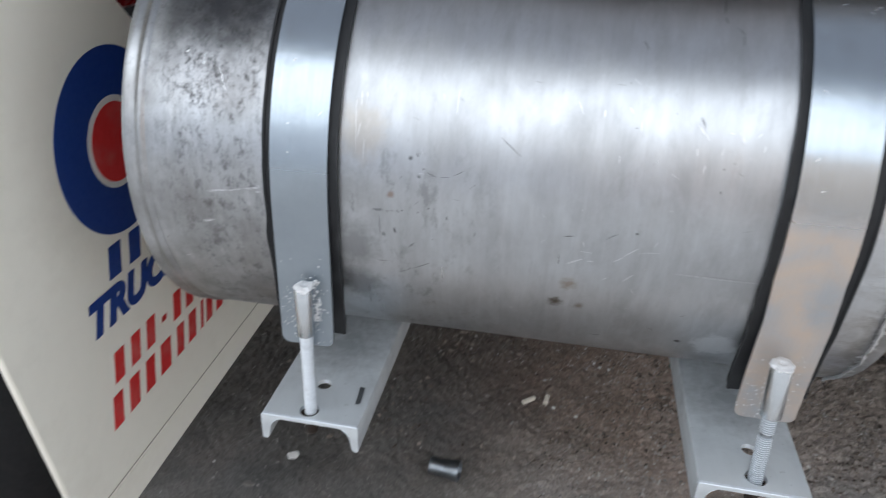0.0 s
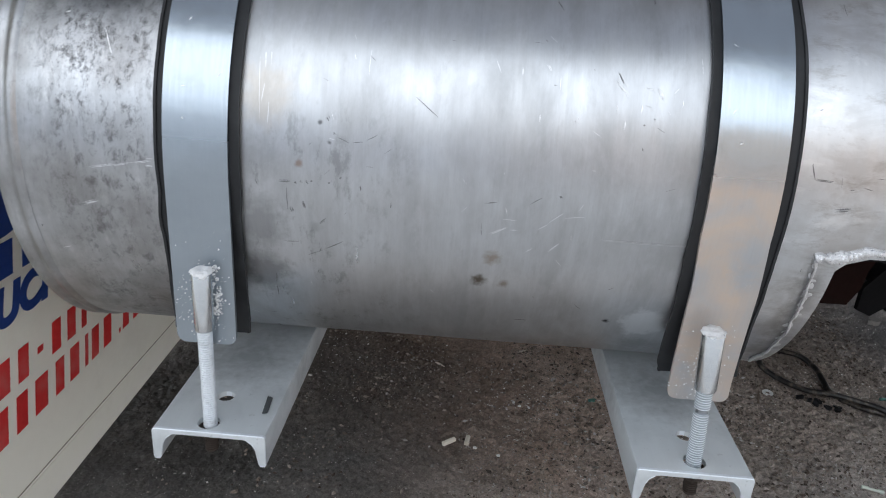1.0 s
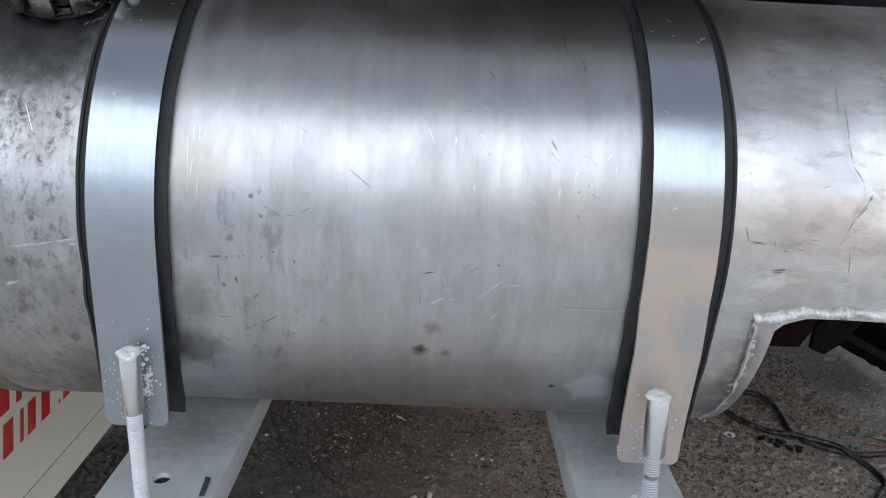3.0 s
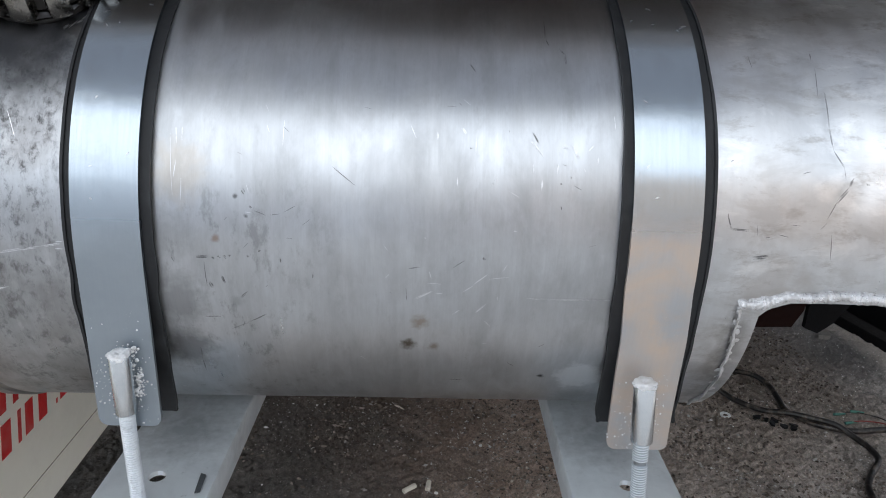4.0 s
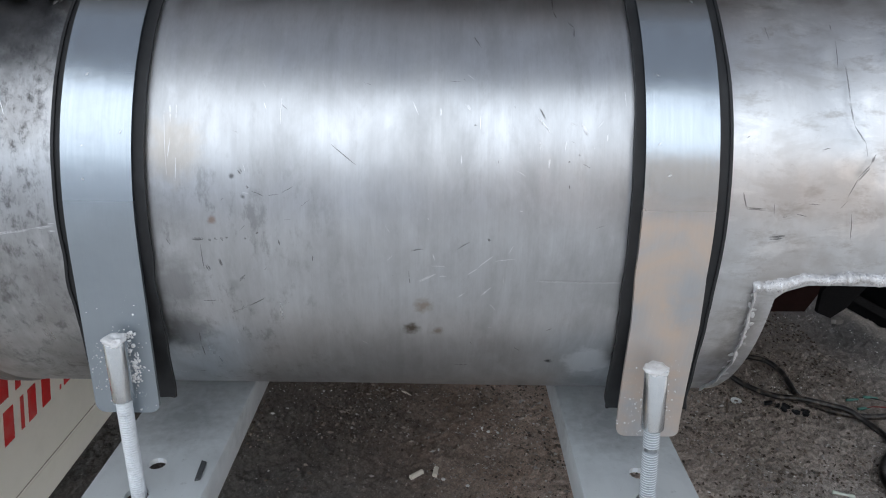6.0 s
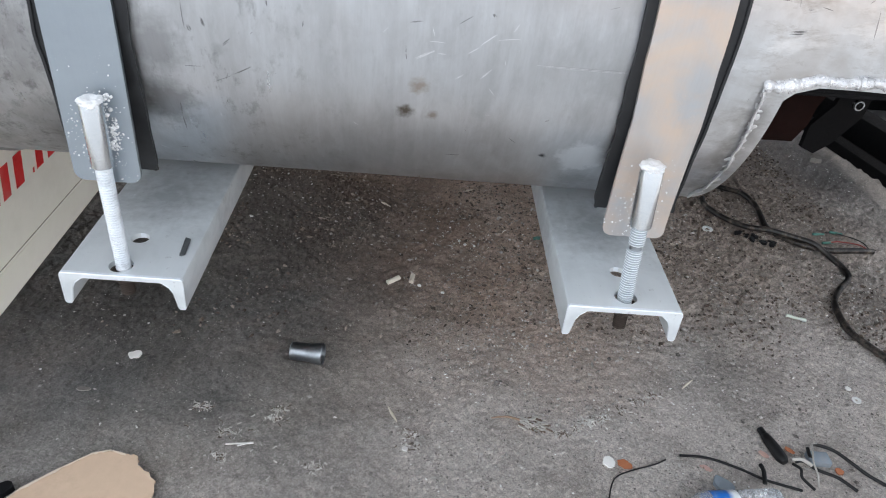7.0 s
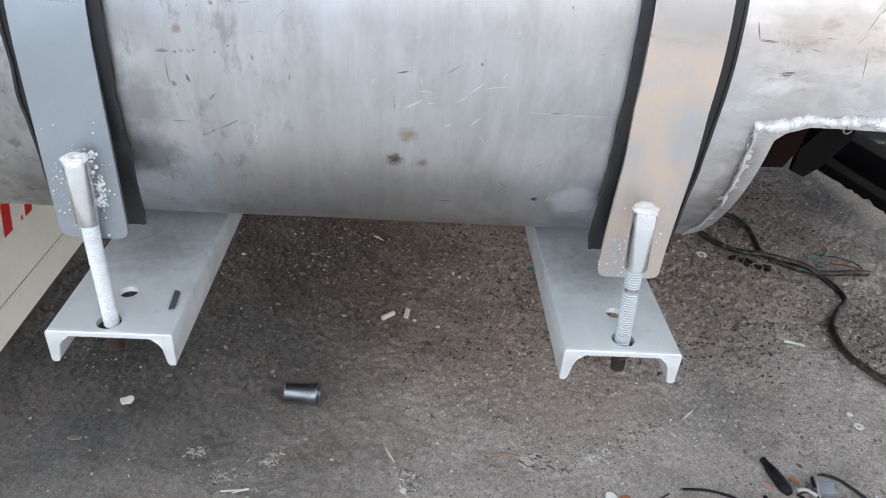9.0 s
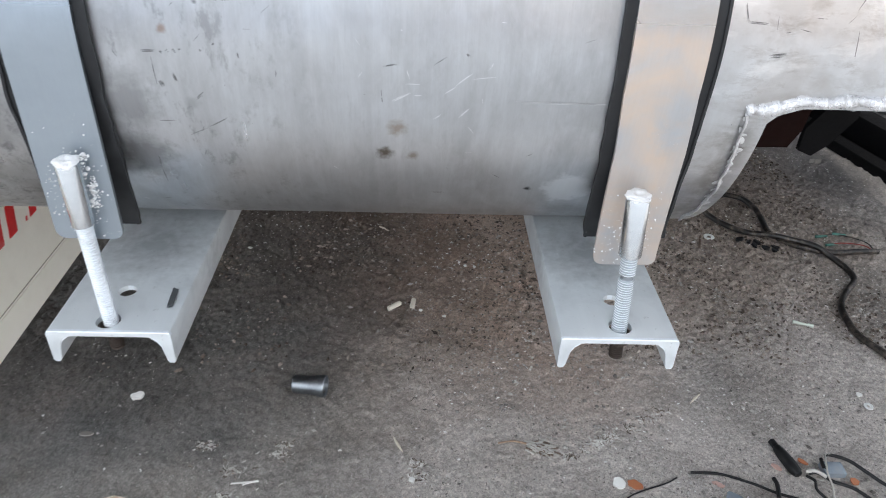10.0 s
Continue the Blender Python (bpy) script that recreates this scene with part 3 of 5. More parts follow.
# ---- ground ----
def height(x, y):
    near = max(0.0, 1.0 - max(0.0, abs(x - 0.4) - 1.6) / 2.0) * max(0.0, 1.0 - max(0.0, abs(y - 0.9) - 1.3) / 2.0)
    h = 0.010 * noise.noise(Vector((x * 1.7, y * 1.7, 0.3))) + 0.006 * noise.noise(Vector((x * 6, y * 6, 1.3)))
    # trodden flat in front, loose and lumpy farther under the truck
    k = 0.55 + 1.0 * min(1.0, max(0.0, (y - 0.55) / 0.6))
    h += k * (0.0050 * noise.noise(Vector((x * 13, y * 13, 2.3))) + 0.0050 * noise.noise(Vector((x * 42, y * 42, 3.1))) + 0.0045 * noise.noise(Vector((x * 90, y * 90, 5.1))))
    h += k * (0.009 * max(0.0, noise.noise(Vector((x * 26, y * 26, 7.7))) - 0.15) + 0.009 * max(0.0, noise.noise(Vector((x * 62, y * 62, 9.2))) - 0.15)) - 0.002
    return near * h - 0.004


def ground_lines(lo, hi, step):
    fine = [lo + step * i for i in range(int((hi - lo) / step) + 1)]
    out = [0.3, 0.7, 1.5, 3, 6, 12, 25, 60, 150, 400, 1000]
    return [lo - o for o in reversed(out)] + fine + [hi + o for o in out]


def build_ground():
    xs, ys = ground_lines(-1.2, 2.2, 0.005), ground_lines(0.1, 2.4, 0.005)
    verts = [(x, y, height(x, y)) for y in ys for x in xs]
    w = len(xs)
    faces = [(j * w + i, j * w + i + 1, (j + 1) * w + i + 1, (j + 1) * w + i) for j in range(len(ys) - 1) for i in range(w - 1)]
    me = bpy.data.meshes.new("ground")
    me.from_pydata(verts, [], faces)
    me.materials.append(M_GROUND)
    me.shade_smooth()
    tagged(new("ground", me), "dark oily packed dirt yard littered with grit", "ground", "", "structure")


build_ground()


def on_ground(x, y, rise=0.0, turn=0.0, tip=0.0):
    return pose(x, y, height(x, y) + rise, tip, 0, turn)


# ---- fuel tank ----
R = 0.325
TANK = pose(0, 0.3845, 1.0867, 0, 0, -2.08)
END_A, END_B, CUT = -0.585, 1.05, 0.437
CUT_DEG = -8.0


def tank_shell():
    """The rolled sheet: a whole round up to the notch, beyond it only what lies over the notch."""
    bm = bmesh.new()
    seg = 144
    xs = [END_A + (CUT - END_A) * i / 24 for i in range(25)]
    rows = [[bm.verts.new(tank_place(x, 360 * j / seg, R + 0.0012 * noise.noise(Vector((x * 5, math.cos(2 * math.pi * j / seg) * 2, math.sin(2 * math.pi * j / seg) * 2))))) for j in range(seg)] for x in xs]
    for a, b in zip(rows, rows[1:]):
        for j in range(seg):
            bm.faces.new((a[j], a[(j + 1) % seg], b[(j + 1) % seg], b[j]))
    n = 100
    lo, hi = CUT_DEG, 180 - CUT_DEG
    xs2 = [CUT] + [0.447 + (END_B - 0.447) * i / 24 for i in range(25)]
    arc = []
    for x in xs2:
        # the corner of the notch is rounded
        sag = 3.5 * max(0.0, 1 - (x - CUT) / 0.03) ** 2
        row = []
        for j in range(n + 1):
            deg = lo - sag + (hi - lo + 2 * sag) * j / n
            dent = 0.0
            if -20 < deg < 70:
                line = 0.488 + 0.022 * math.exp(-((deg - 19) / 5.0) ** 2)
                dent = -0.007 * math.exp(-((x - line - 0.03) / 0.035) ** 2) * math.exp(-((deg - 22) / 22.0) ** 2)
            row.append(bm.verts.new(tank_place(x, deg, R + dent + 0.0012 * noise.noise(Vector((x * 5, math.cos(radians(deg)) * 2, math.sin(radians(deg)) * 2))))))
        arc.append(row)
    for a, b in zip(arc, arc[1:]):
        for j in range(n):
            bm.faces.new((a[j], a[j + 1], b[j + 1], b[j]))
    # plates that close the notch: a flat floor over it and a wall beside it
    for a, b in zip(arc, arc[1:]):
        bm.faces.new((a[0], b[0], b[-1], a[-1]))
    bm.faces.new(rows[-1][::-1])
    bm.faces.new(arc[-1])
    bmesh.ops.remove_doubles(bm, verts=bm.verts, dist=0.0004)
    return bm


fuel_tank = thing("fuel_tank", TANK, "large round aluminium truck fuel tank with a notch cut underneath", "fuel tank")
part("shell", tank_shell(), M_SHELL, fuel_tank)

# dished head with its rolled rims
head = lathe([(0.02, -0.02), (0.16, -0.014), (0.27, -0.002), (0.305, 0.010), (0.3235, 0.004), (0.3275, -0.003), (0.3285, 0.002), (0.3275, 0.008),
              (0.3262, 0.011), (0.3262, 0.016), (0.3285, 0.019), (0.3285, 0.024), (0.3262, 0.027), (0.3250, 0.029)], 144, False)
bmesh.ops.contextual_create(head, geom=[e for e in head.edges if e.is_boundary and e.verts[0].co.z < -0.015])
bmesh.ops.transform(head, matrix=pose(END_A, 0, 0, 0, 90, 0), verts=head.verts)
part("end_head", head, M_SHELL, fuel_tank, "dished end with a rolled rim")


def bead(points, r, seed, flat=0.7):
    """A lumpy weld bead: ripples, and slow swells."""
    pts = []
    for a, b in zip(points, points[1:]):
        pts += [Vector(a).lerp(Vector(b), t / 3) for t in range(3)]
    pts = [p + Vector((noise.noise(p * 45 + Vector((seed, 0, 0))), noise.noise(p * 45 + Vector((0, seed, 0))), noise.noise(p * 45 + Vector((0, 0, seed))))) * r * 0.45 for p in pts]
    return sweep(pts, lambda i: r * (1.0 + 0.45 * noise.noise(pts[i] * 38 + Vector((seed, seed, 0))) + 0.26 * noise.noise(pts[i] * 130) + 0.24 * noise.noise(pts[i] * 290)), 10, None, flat)


weld_v = [tank_place(0.404 + 0.016 * math.sin(math.pi * min(1, max(0, (-8 - d) / 40.0)) * 0.5 + 0.3), d, R + 0.001) for d in [-52 + 0.7 * i for i in range(63)]]
ragged_weld = bead(weld_v, 0.0066, 4, 0.26)
rn = random.Random(77)
for _ in range(46):
    t = rn.random()
    spot = Vector(weld_v[int(t * (len(weld_v) - 1))]) + Vector((rn.gauss(0, 0.0022), 0.0, rn.gauss(0, 0.001)))
    wide = rn.uniform(0.0012, 0.0042)
    turn = Vector((0, spot.y, spot.z)).to_track_quat("Z", "Y").to_matrix().to_4x4()
    made = bmesh.ops.create_icosphere(ragged_weld, subdivisions=2, radius=1.0, matrix=Matrix.Translation(spot) @ turn @ pose(0, 0, 0, 0, 0, rn.uniform(0, 360)) @ Matrix.Diagonal((wide * rn.uniform(0.6, 1.0), wide * rn.uniform(0.9, 1.7), wide * rn.uniform(0.06, 0.15), 1)))["verts"]
    for v in made:
        v.co += Vector((noise.noise(v.co * 300), noise.noise(v.co * 300 + Vector((5, 0, 0))), noise.noise(v.co * 300 + Vector((0, 5, 0))))) * wide * 0.16
part("weld_bead", ragged_weld, M_WELD_DULL, fuel_tank, "ragged smoky weld bead")
weld_h = [tank_place(0.408 + 0.0045 * i, -8.5 + 2.3 * min(1, i / 12.0) - 0.2 * math.sin(i * 0.35), R + 0.001) for i in range(142)]
part("weld_bead", bead(weld_h, 0.0078, 5, 0.75), M_WELD_BEAD, fuel_tank, "rough bright weld bead")

# filler neck and its lugged cap
CAP = Matrix.Translation(tank_place(-0.456, 62.3, R - 0.004)) @ pose(0, 0, 0, 90 - 62.3, 0, 0)
neck = lathe([(0.064, -0.02), (0.064, 0.004), (0.060, 0.010), (0.054, 0.012), (0.054, 0.022)], 40)
bmesh.ops.transform(neck, matrix=CAP, verts=neck.verts)
neck = part("filler_neck", neck, M_SHELL, fuel_tank)
cap = lathe([(0.060, 0.012), (0.064, 0.014), (0.064, 0.046), (0.060, 0.052), (0.02, 0.054)], 48)
bmesh.ops.transform(cap, matrix=CAP, verts=cap.verts)
cap = part("filler_cap", cap, M_CAP_BODY, fuel_tank, "grey cast filler cap with lugs")
for i in range(11):
    lug = box(0.022, 0.027, 0.046, 0.005)
    bmesh.ops.transform(lug, matrix=CAP @ Matrix.Rotation(2 * math.pi * i / 11 + 0.16, 4, "Z") @ Matrix.Translation((0.069, 0, 0.029)), verts=lug.verts)
    part("lug", lug, M_CAP, cap)
ringed = [CAP @ Vector((0.065 * math.cos(a), 0.065 * math.sin(a), 0.002 + 0.0072 * math.sin(a) ** 2 * -1 + 0.004)) for a in (2 * math.pi * i / 60 for i in range(61))]
part("weld_bead", bead(ringed, 0.0034, 8, 0.8), M_NECK_WELD, fuel_tank, "weld bead darkened for the shade under the cap")


def mark(bm, a, b, width, bow=0.0, lift=0.0004):
    """A hair-thin strip on the tank from a to b, each (x, degrees)."""
    n = 8
    last = None
    dx, dd = b[0] - a[0], radians(b[1] - a[1]) * R
    size = math.hypot(dx, dd) or 1
    nx, nd = -dd / size, dx / size
    for i in range(n + 1):
        t = i / n
        w = width * (0.25 + 0.75 * math.sin(math.pi * min(1, max(0.02, t)))) / 2
        off = bow * math.sin(math.pi * t)
        x, d = a[0] + dx * t + nx * off, a[1] + (b[1] - a[1]) * t + math.degrees(nd * off / R)
        pair = [bm.verts.new(tank_place(x + nx * w * s, d + math.degrees(nd * w * s / R), R + lift)) for s in (-1, 1)]
        if last:
            bm.faces.new((last[0], last[1], pair[1], pair[0]))
        last = pair


# marks on the tank: along it and degrees up, at both ends, and the width in millimetres
SCRATCH_SIDE = (
    (-0.264, 44.0, -0.244, 43.4, 1.2), (-0.264, 29.4, -0.262, 23.4, 0.9), (-0.257, 30.9, -0.256, 24.0, 0.8), (-0.14, 29.6, -0.141, 23.3, 0.8), (-0.262, 20.1, -0.265, 16.4, 0.8),
    (-0.256, 16.5, -0.257, 11.9, 0.6), (-0.27, 27.5, -0.266, 12.9, 0.6), (-0.16, 27.8, -0.157, 26.2, 0.8), (-0.31, -41.7, -0.299, -43.5, 2), (-0.324, -55.5, -0.269, -58.6, 1.6),
    (-0.115, -17.1, -0.098, -15.1, 2.4), (-0.086, -20.3, -0.021, -22.6, 0.7),
)
SCRATCH_MID = (
    (0.013, -8.8, 0.034, -6.6, 2.6), (0.004, -11.3, 0.023, -9.9, 1.4), (0.081, -5.1, 0.099, -2.5, 1.5), (0.086, -12.1, 0.099, -9.7, 1.4), (0.037, -7.2, 0.05, -7.2, 1.2),
    (0.06, -12.4, 0.068, -11.1, 1.2), (0.098, -3.6, 0.125, -3.0, 0.7), (0.07, -6.8, 0.083, -5.2, 1.0), (0.024, -4.8, 0.045, -4.9, 0.8), (0.03, -1.8, 0.033, -3.7, 1.2),
    (0.116, -2.1, 0.122, -0.2, 1.0), (0.005, 28.8, 0.012, 25.8, 1.4), (0.064, 28.2, 0.071, 26.6, 2), (0.081, 26.0, 0.081, 23.0, 1.0), (0.06, 18.2, 0.06, 16.1, 1.0),
    (0.037, 27.3, 0.037, 25.5, 1.6),
)
SCRATCH_STRAP = (
    (0.122, -8.0, 0.25, -8.1, 1.0), (0.145, 25.8, 0.159, 22.6, 2.6), (0.192, 25.1, 0.2, 22.5, 2.2), (0.147, 21.1, 0.148, 18.8, 1.8), (0.177, 21.2, 0.176, 19.1, 1.8),
    (0.158, 17.7, 0.158, 15.6, 1.8), (0.212, 23.7, 0.218, 25.0, 1.6), (0.18, 24.7, 0.188, 24.3, 1.4), (0.223, 22.8, 0.223, 21.1, 1.2), (0.242, 32.1, 0.244, 28.2, 1.2),
)
SCRATCH_BAY = (
    (-0.48, -0.1, -0.439, 1.3, 1.6), (-0.445, 0.9, -0.399, 2.5, 1.4), (-0.49, -8.6, -0.468, -7.4, 2.6), (-0.404, 2.8, -0.395, 2.9, 1.6), (-0.405, 1.3, -0.395, 1.3, 1.6),
    (-0.506, 32.3, -0.5, 32.7, 1.6), (-0.533, -20.9, -0.519, -20.3, 1.4), (-0.457, 30.2, -0.445, 24.3, 1.2),
    (-0.416, 49.2, -0.409, 51.0, 3.6), (-0.409, 49.6, -0.402, 52.0, 4.2), (-0.403, 51.0, -0.396, 52.2, 3.6), (-0.397, 52.3, -0.390, 54.4, 4.2),
)
SCUFF_TOP = (
    (0.073, 43.0, 0.082, 40.4, 1.6), (0.167, 56.7, 0.166, 50.8, 1.0), (0.166, 50.8, 0.17, 48.5, 1.0), (0.181, 48.0, 0.189, 45.8, 1.2), (0.189, 45.8, 0.189, 43.0, 1.6),
    (0.189, 43.0, 0.189, 40.1, 0.9), (0.146, 27.6, 0.153, 25.3, 2.0), (-0.087, 19.9, -0.057, 15.7, 0.9), (-0.188, 14.2, -0.185, 13.3, 3.0), (-0.179, 11.1, -0.176, 10.6, 2.4),
    (0.18, 17.2, 0.182, 16.8, 2), (0.191, 18.4, 0.193, 18.2, 2), (0.181, 12.6, 0.182, 11.7, 1.0), (0.074, 24.0, 0.077, 23.8, 1.6),
)
SCUFF_LOW = (
    (-0.177, 10.4, -0.16, 9.2, 0.5), (-0.16, 9.2, -0.143, 9.6, 0.5), (-0.143, 9.6, -0.126, 11.3, 0.8), (-0.234, -0.3, -0.233, -6.1, 1.1), (-0.215, -3.8, -0.212, -5.6, 4.0),
    (-0.229, -5.3, -0.226, -6.8, 3.0), (-0.196, -9.2, -0.186, -7.6, 1.6), (-0.243, -14.2, -0.222, -14.0, 0.8),
    (-0.216, -18.0, -0.19, -15.7, 0.7), (-0.19, -15.7, -0.167, -13.2, 1.4), (-0.167, -13.2, -0.15, -10.7, 0.7), (-0.257, -23.6, -0.261, -32.6, 1.4), (-0.283, -42.1, -0.272, -41.8, 2.4),
    (-0.019, -7.4, -0.014, -7.3, 2.8), (0.005, -1.4, 0.019, -1.1, 1.8),
)
SCUFF_DASH = (
    (-0.245, 0.2, -0.23, 0.3, 2.6), (-0.225, 0.3, -0.221, -0.1, 3), (-0.217, 0.1, -0.215, 0.4, 3), (-0.211, 0.2, -0.208, 0.6, 3), (-0.205, 0.4, -0.202, 0.6, 3),
    (-0.184, 0.6, -0.181, 0.6, 2.4), (-0.17, 1.4, -0.167, 1.8, 2.0), (0.057, -1.2, 0.072, 0.6, 0.8), (0.093, 1.4, 0.096, 0.7, 2.0), (0.06, -35.8, 0.077, -35.7, 2.0),
    (0.179, -33.1, 0.185, -32.9, 4.6), (-0.101, -9.8, -0.103, -14.6, 1.2), (-0.05, -6.6, -0.052, -13.3, 1.0), (-0.107, -2.6, -0.108, -4.1, 1.0), (-0.145, 0.5, -0.144, -0.7, 1.0),
    (0.002, -4.7, 0.005, -10.2, 0.8), (-0.272, 0.3, -0.268, -1.1, 1.6),
)
SCUFF_CREASE = (
    (0.491, 48.5, 0.490, 46.4, 1.6), (0.413, 47.3, 0.415, 43.3, 1.2), (0.492, 44.5, 0.488, 37.3, 1.0), (0.497, 38.7, 0.497, 30.2, 1.0), (0.497, 30.2, 0.500, 25.5, 1.2),
    (0.500, 25.5, 0.513, 21.8, 1.6), (0.513, 21.8, 0.515, 19.2, 1.0), (0.525, 19.6, 0.521, 17.8, 3.0), (0.521, 17.8, 0.506, 14.7, 4.0), (0.506, 14.7, 0.496, 11.1, 1.6),
    (0.503, 8.2, 0.507, 1.4, 1.4), (0.583, 33.3, 0.577, 22.2, 2.0), (0.568, 17.5, 0.573, 13.4, 1.6),
)
SCUFF_SPECK = (
    (0.376, 12.5, 0.383, 8.6, 1.6), (0.380, 8.6, 0.404, 8.3, 3.2), (0.439, 7.6, 0.452, 7.1, 1.4), (0.453, 9.5, 0.466, 9.5, 1.2), (0.425, 6.8, 0.430, 6.9, 1.6),
    (0.412, 2.4, 0.431, 2.9, 2.4), (0.414, 9.7, 0.415, 7.3, 0.8), (0.463, 20.2, 0.473, 20.7, 2.2), (0.379, 22.4, 0.383, 22.9, 1.2), (0.540, 18.7, 0.542, 18.0, 2.0),
    (0.488, 8.7, 0.496, 10.3, 1.6),
)


def marks(name, groups, material, label, strays, seed, reach):
    rnd = random.Random(seed)
    bm = bmesh.new()
    for x0, d0, x1, d1, w in itertools.chain(*groups):
        dx, dd = x1 - x0, radians(d1 - d0) * R
        size = math.hypot(dx, dd) or 0.001
        # a wide mark is a bundle of finer strokes, a long one is broken
        for _ in range(max(1, round(w / 0.55))):
            off = rnd.gauss(0, 0.30) * w * 0.001 if w > 0.8 else 0.0
            px, pd = x0 - dd / size * off, d0 + math.degrees(dx / size * off / R)
            n = max(1, round(size / 0.03)) if w > 1.0 else 1
            for k in range(n):
                t = (k + rnd.uniform(0.0, 0.30)) / n
                e = min(1.03, t + rnd.uniform(0.55, 1.0) / n) if w > 1.0 else 1.0
                mark(bm, (px + dx * t, pd + (d1 - d0) * t), (px + dx * e, pd + (d1 - d0) * e), rnd.uniform(0.0004, 0.0009), rnd.uniform(-0.0004, 0.0004))
    for _ in range(strays):
        x, d = rnd.uniform(-0.27, 0.24), rnd.uniform(*reach)
        mark(bm, (x, d), (x + rnd.uniform(-0.010, 0.012), d + rnd.uniform(-1.6, 1.6)), rnd.uniform(0.0003, 0.0008))
    part(name, bm, material, fuel_tank, label, "stuff")


marks("scratching", (SCRATCH_SIDE, SCRATCH_MID, SCRATCH_STRAP, SCRATCH_BAY), M_SCRATCH, "bright fresh scratches", 16, 12, (-30, 34))
marks("scuffing", (SCUFF_TOP, SCUFF_LOW, SCUFF_DASH, SCUFF_CREASE, SCUFF_SPECK), M_SCUFF, "dark scuff marks and a crease", 24, 13, (-38, 42))


# ---- straps ----
def strap_line(deg_top, deg_front, drop, r):
    """(y, z, degrees) round the tank, easing out of the curve, then straight on; and where the straight begins."""
    n, ease, turn = 84, 0.09, 8.0
    d0 = deg_front + turn
    line = []
    for i in range(n + 1):
        d = deg_top + (d0 - deg_top) * i / n
        line.append((*tank_place(0, d, r)[1:], d))
    y, z, _ = line[-1]
    for i in range(18):
        d = deg_front + turn * (1 - (i + 0.5) / 18) ** 2
        y, z = y - math.sin(radians(d)) * ease / 18, z - math.cos(radians(d)) * ease / 18
        line.append((y, z, deg_front + turn * (1 - (i + 1) / 18) ** 2))
    rest = drop + radians(turn) * r - ease
    start = len(line) - 1
    for i in range(1, 25):
        s = rest * (1 - (1 - i / 24) ** 2)
        line.append((y - math.sin(radians(deg_front)) * s, z - math.cos(radians(deg_front)) * s, deg_front))
    return line, start, rest


def band(x0, x1, r0, r1, deg_top, deg_front, drop, round_end=0.0, wave=0.0, lean=0.0):
    """A strip round the tank from deg_top at the back down to deg_front, then straight on by drop."""
    bm = bmesh.new()
    line, n, drop = strap_line(deg_top, deg_front, drop, r0)
    path = [((0, y, z), (0, y - (r1 - r0) * math.cos(radians(d)), z + (r1 - r0) * math.sin(radians(d)))) for y, z, d in line]
    rows = []
    total = len(path)
    for i, (a, b) in enumerate(path):
        inset = 0.0
        left = drop * max(0.0, 1 - (i - n) / 24) ** 2
        if round_end and i > n and left < round_end:
            inset = round_end - math.sqrt(max(0.0, round_end ** 2 - (round_end - left) ** 2))
        wob = wave * noise.noise(Vector((i * 0.17, 0.5, x0 * 9))) + lean * max(0.0, (i - n * 0.86) / (total - 1 - n * 0.86))
        rows.append([bm.verts.new((x + wob, p[1], p[2])) for x, p in ((x0 + inset, a), (x1 - inset, a), (x1 - inset, b), (x0 + inset, b))])
    for a, b in zip(rows, rows[1:]):
        for j in range(4):
            bm.faces.new((a[j], a[(j + 1) % 4], b[(j + 1) % 4], b[j]))
    bm.faces.new(rows[0])
    bm.faces.new(rows[-1][::-1])
    bmesh.ops.bevel(bm, geom=[e for e in bm.edges if len(e.link_faces) == 2 and e.calc_face_angle(0) > 1.2], offset=0.0012, segments=2, affect="EDGES")
    return bm


def thread(length, r, pitch=0.0025, gap=0.0, deep=0.80):
    """A threaded bar; gap: the height of a plain turned groove."""
    rows = [(r * 0.6, 0), (r, 0.002)]
    z = 0.004
    while z < length - 0.004:
        if gap and abs(z - gap) < 0.003:
            rows += [(r * 0.72, z), (r * 0.72, z + pitch * 0.9)]
        else:
            rows += [(r, z), (r, z + pitch * 0.35), (r * deep, z + pitch * 0.62), (r * deep, z + pitch * 0.78)]
        z += pitch
    return lathe(rows + [(r, length - 0.002), (r * 0.8, length)], 20)


